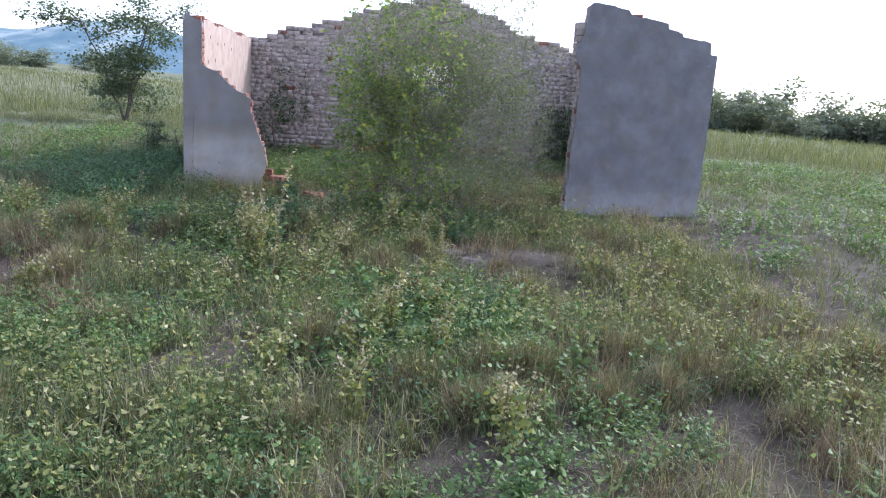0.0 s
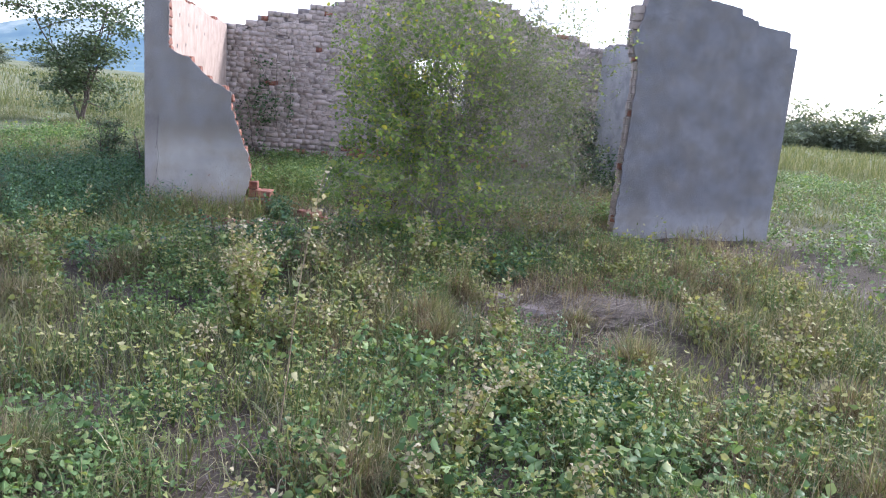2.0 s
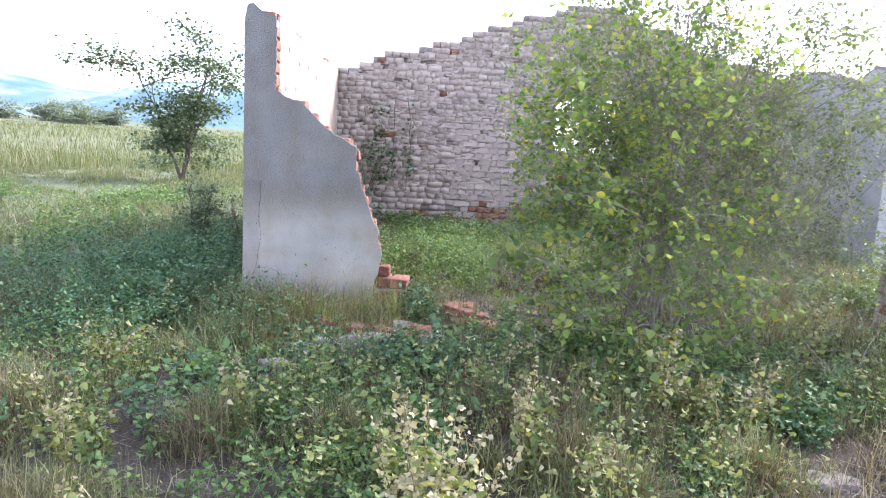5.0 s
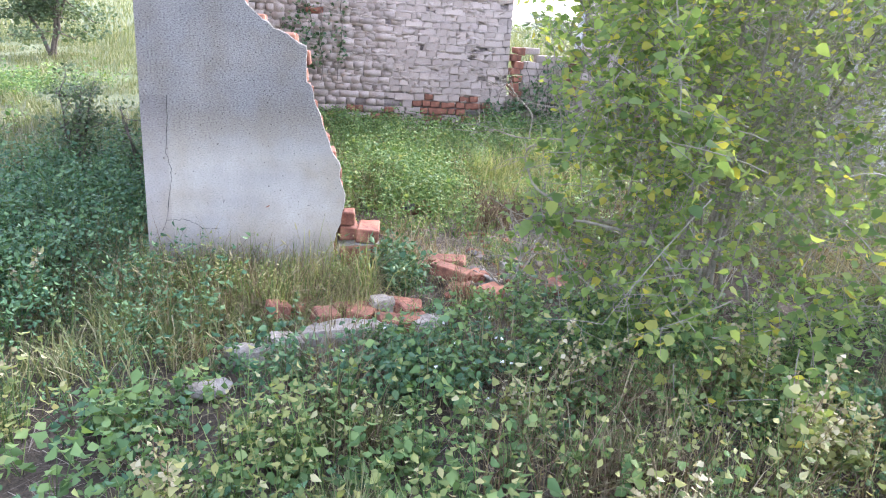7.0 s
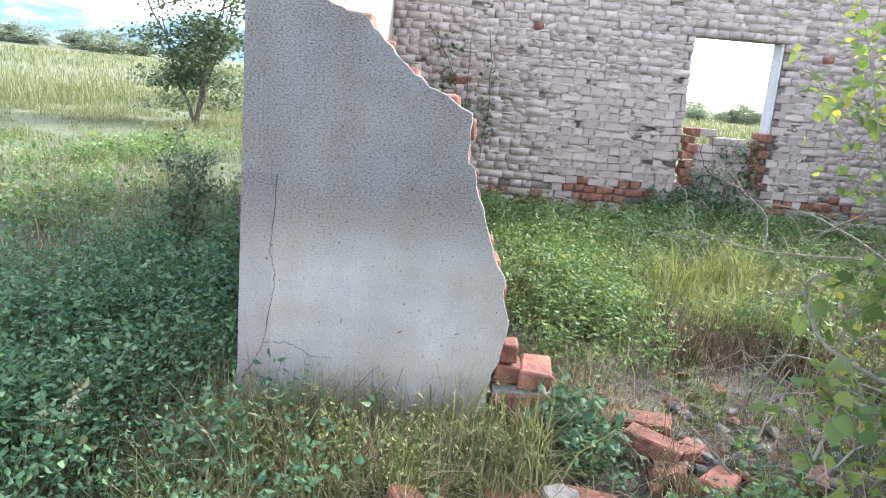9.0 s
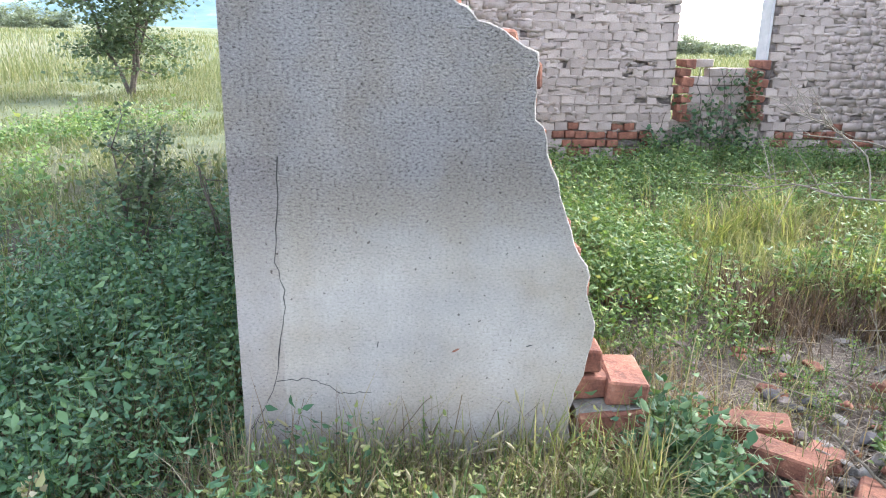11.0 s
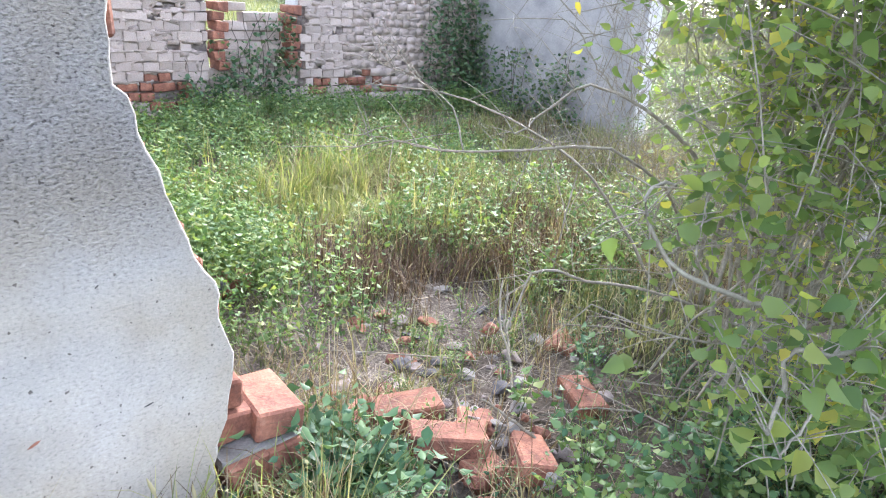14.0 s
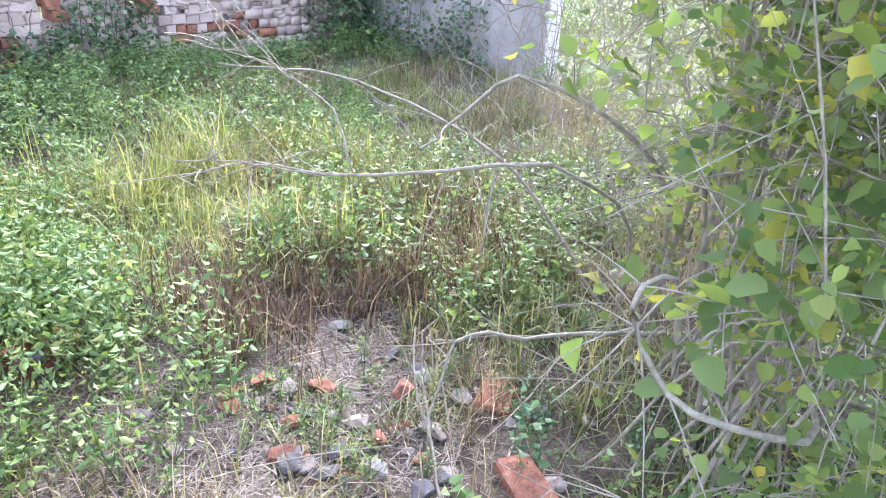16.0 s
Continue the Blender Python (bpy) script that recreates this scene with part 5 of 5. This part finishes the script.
for k in range(64):
    x, y = rng.uniform(-1.5, 5.8), rng.uniform(-6.8, -1.4)
    if abs(x - np.interp(y, (-9, -4, -2), (1.8, 0.9, 0.4))) > 0.6:
        tall_weed(x, y, rng.uniform(0.24, 0.55), 0.09, 5, "small yellowing weed with pale seed heads", (0, 0), 1.5, "small weeds")
# foxtail heads over the tussock
for k in range(26):
    x, y = rng.uniform(0.1, 1.1), rng.uniform(-0.55, -0.08)
    g = float(gz(x, y))
    tip = np.array([x + rng.normal(0, 0.1), y + rng.normal(-0.03, 0.05), g + rng.uniform(0.2, 0.36)])
    ob = thing("foxtail_grass", x, y, g, "foxtail grass stalk with a pale bristly head", "grass stalk", "foxtail stalks")
    line = bent([(0, 0, -0.02), (tip - (x, y, g)) * (0.3, 0.3, 0.7), tip - (x, y, g)], 8)
    v, f = tube(line, 0.0012, 3)
    put("stalk", fast_mesh("stalk", v, f, DRYGRASS), ob)
    e = line[-1] - line[-2]
    e = e / np.linalg.norm(e)
    v, f = tube(np.array([line[-1] + e * t for t in (0, 0.012, 0.03, 0.045)]), (0.001, 0.0045, 0.004, 0.0008), 5)
    put("seed_head", fast_mesh("seed_head", v, f, SEED), ob)


# ---- creeper on the back wall ----
def creeper(label, boxes):
    at, vines = [], Heap()
    for x0, x1, y0, y1, z0, z1, n in boxes:
        p = np.stack([rng.uniform(x0, x1, n), rng.uniform(y0, y1, n), z0 + (z1 - z0) * rng.random(n) ** 1.3], 1)
        k = vnoise(p[:, 0] * 2 + p[:, 1] * 2, p[:, 2] * 2, 0.35, 201) > 0.36
        crest = 0.35 + 0.85 * vnoise(p[:, 0] + 3 * p[:, 1], 0 * p[:, 0], 0.16, 203)
        k &= (p[:, 2] - z0) < (z1 - z0) * crest
        at.append(p[k])
        for _ in range(max(n // 220, 2)):
            x, y = rng.uniform(x0, x1), y1 if abs(y1 - y0) < 0.4 else rng.uniform(y0, y1)
            vines.add(*tube(bent([(x, y - 0.02, z0 - 0.15), (x + rng.normal(0, 0.1), y - 0.03, (z0 + z1) / 2), (x + rng.normal(0, 0.15), y - 0.02, z1)], 8, 0.015), 0.004, 4))
    at = np.concatenate(at)
    ob = thing("creeper", 0, 0, 0, label, "creeper")
    v, f = leaves(at, rng.uniform(0.03, 0.06, len(at)), 0.7, True, 0.8)
    put("foliage", fast_mesh("foliage", v, f, CREEPER), ob, kind="stuff")
    put("vine", vines.mesh("vine", DARKBARK), ob, kind="stuff")


creeper("dark creeper hanging over the broken window infill", [(3.45, 4.3, 4.98, 5.2, 0.0, 0.98, 1900), (3.1, 3.5, 5.0, 5.18, 0.0, 0.55, 500)])
creeper("dense dark creeper filling the wall corner", [(6.0, 6.9, 4.9, 5.17, -0.05, 1.35, 2600), (6.55, 6.9, 3.4, 5.1, -0.05, 0.75, 2200)])
creeper("loose creeper on the upper back wall", [(0.6, 1.35, 5.02, 5.18, 0.7, 1.9, 700), (0.4, 0.9, 5.0, 5.17, 0.1, 1.2, 300)])


# ---- sapling and trees ----
def tree(name, x, y, height, width, label, group, leaf, count, seed, bare_trunk=0.25, foliage=TREELEAF, split=False):
    r = np.random.default_rng(seed)
    g = float(gz(x, y))
    ob = thing(name, x, y, g, label, "tree", group)
    trunk, at = Heap(), []
    for _ in range(4):
        a = r.uniform(0, 6.283)
        tip = np.array([math.cos(a) * width * 0.3, math.sin(a) * width * 0.3, height * r.uniform(0.75, 0.95)])
        line = bent([(r.normal(0, 0.02) * height, r.normal(0, 0.02) * height, -0.1), tip * (0.35, 0.35, 0.4), tip], 8, 0.01 * height)
        limb = tube(line, np.linspace(0.018, 0.004, 8) * height * 0.8, 6)
        if split:
            put("stem", fast_mesh("stem", *limb, DARKBARK, True), ob)
        else:
            trunk.add(*limb)
        for _ in range(9):
            i = r.integers(2, 8)
            d = r.normal(0, 1, 3) * (1, 1, 0.45) + (0, 0, 0.35)
            d /= np.linalg.norm(d)
            ln = width * r.uniform(0.18, 0.42)
            br = np.array([line[i] + d * ln * t for t in (0, 0.35, 0.7, 1.0)]) + r.normal(0, 0.02 * width, (4, 3)) * [[0], [1], [1], [1]]
            limb = tube(br, np.linspace(0.006, 0.002, 4) * height * 0.8, 4)
            if split:
                put("twig", fast_mesh("twig", *limb, DARKBARK, True), ob)
            else:
                trunk.add(*limb)
            n = int(count / 36)
            t = r.uniform(0.3, 1.05, n)
            q = br[0] + (br[-1] - br[0]) * t[:, None] + r.normal(0, 1, (n, 3)) * (width * 0.075, width * 0.075, height * 0.03)
            at.append(q)
    at = np.concatenate(at)
    at = at[at[:, 2] > height * bare_trunk * r.uniform(0.6, 1.2, len(at))]
    if not split:
        put("trunk", trunk.mesh("trunk", DARKBARK, True), ob)
    v, f = leaves(at, leaf * r.uniform(0.6, 1.3, len(at)), 0.2, False, 1.0, 0.45)
    put("crown", fast_mesh("crown", v, f, foliage), ob)
    return ob


tree("tree", -4.5, 13.4, 3.3, 3.4, "small dark open-crowned thorn tree in the meadow", "", 0.082, 9500, 501, 0.0)
tree("sapling", -0.9, 1.95, 1.0, 0.75, "thin spindly sapling with sparse small leaves", "", 0.028, 2000, 502, 0.3, split=True)
tree("sapling", -0.35, 1.7, 0.75, 0.45, "thin spindly sapling with sparse small leaves", "", 0.026, 800, 503, 0.4, split=True)
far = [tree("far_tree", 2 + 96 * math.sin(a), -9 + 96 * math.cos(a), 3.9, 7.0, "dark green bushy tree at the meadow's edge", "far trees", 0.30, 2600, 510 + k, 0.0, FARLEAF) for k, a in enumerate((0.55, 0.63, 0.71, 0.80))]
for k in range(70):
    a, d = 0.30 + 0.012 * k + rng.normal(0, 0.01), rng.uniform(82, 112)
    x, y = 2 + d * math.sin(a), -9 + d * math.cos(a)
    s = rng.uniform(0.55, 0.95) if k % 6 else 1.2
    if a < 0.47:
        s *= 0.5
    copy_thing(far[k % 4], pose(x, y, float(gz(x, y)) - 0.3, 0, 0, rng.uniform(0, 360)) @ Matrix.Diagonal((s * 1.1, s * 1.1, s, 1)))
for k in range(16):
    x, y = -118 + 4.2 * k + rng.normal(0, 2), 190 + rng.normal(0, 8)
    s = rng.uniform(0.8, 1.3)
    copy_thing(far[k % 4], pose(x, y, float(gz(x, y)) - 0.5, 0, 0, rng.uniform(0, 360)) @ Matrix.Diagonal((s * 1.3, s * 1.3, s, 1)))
tree("bush", 14.6, 22.0, 1.5, 2.6, "rounded pale green bush beyond the window", "", 0.09, 2600, 530, 0.0)

# a lone pole far out in the meadow
px, py = 55.3, 50.7
pole = thing("utility_pole", px, py, float(gz(px, py)), "slim weathered wooden pole standing in the far meadow", "pole")
put("post", fast_mesh("post", *tube([(0, 0, -0.4), (0.02, 0, 2.5), (0.0, 0, 5.7)], (0.11, 0.10, 0.085), 8), DARKBARK, True), pole)
put("cap", fast_mesh("cap", *tube([(0, 0, 5.68), (0, 0, 5.74), (0, 0, 5.80)], (0.10, 0.09, 0.02), 8), DARKBARK, True), pole)

# distant hills
hx = np.linspace(-3300, 900, 70)
hv, hf = [], []
ridge = 215 * smooth01((600 - hx) / 1800) * (0.55 + 0.75 * vnoise(hx, hx * 0, 420, 601)) + 25 * vnoise(hx, hx * 0, 120, 602)
for j, t in enumerate((0.0, 0.35, 0.7, 1.0)):
    hv.append(np.stack([hx, 2300 + 700 * t + 0 * hx, 20 + ridge * smooth01(t * 1.1) * (0.9 + 0.2 * vnoise(hx, hx * 0 + 300 * j, 90, 603))], 1))
hv = np.concatenate(hv)
i = np.arange(69)
hf = np.concatenate([np.stack([j * 70 + i, j * 70 + i + 1, (j + 1) * 70 + i + 1, (j + 1) * 70 + i], 1) for j in range(3)])
# aerial haze is put into the bluish colour, and a weak glow added
HILL, hnt, hbs = mat_new("hills_with_painted_haze")
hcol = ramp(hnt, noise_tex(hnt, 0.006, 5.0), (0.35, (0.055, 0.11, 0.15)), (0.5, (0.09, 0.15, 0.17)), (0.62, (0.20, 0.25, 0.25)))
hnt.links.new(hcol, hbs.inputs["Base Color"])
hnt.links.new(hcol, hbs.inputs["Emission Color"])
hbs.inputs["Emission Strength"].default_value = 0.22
hbs.inputs["Roughness"].default_value = 1.0
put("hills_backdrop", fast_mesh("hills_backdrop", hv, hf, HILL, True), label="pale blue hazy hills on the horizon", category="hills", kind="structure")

n = 2600
x, y = rng.normal(3.95, 0.55, n), rng.normal(-2.85, 0.2, n)
a, ln = rng.normal(0.1, 0.7, n), rng.uniform(0.1, 0.4, n)
d = np.stack([np.cos(a), np.sin(a), rng.normal(0, 0.10, n)], 1) * ln[:, None]
s = np.stack([-np.sin(a), np.cos(a), 0 * a], 1) * 0.003
q = pts3(x, y, 0.0) + np.stack([0 * x, 0 * x, rng.uniform(0.0, 0.09, n) * np.exp(-((x - 3.95) / 0.6) ** 2)], 1)
v = np.stack([q - d / 2 - s, q - d / 2 + s, q + d / 2 + s, q + d / 2 - s], 1).reshape(-1, 3)
put("dead_stalk_heap", fast_mesh("dead_stalk_heap", v, np.arange(len(v)).reshape(-1, 4), LITTER), label="low heap of grey dead stalks on a slab", category="litter", kind="stuff")
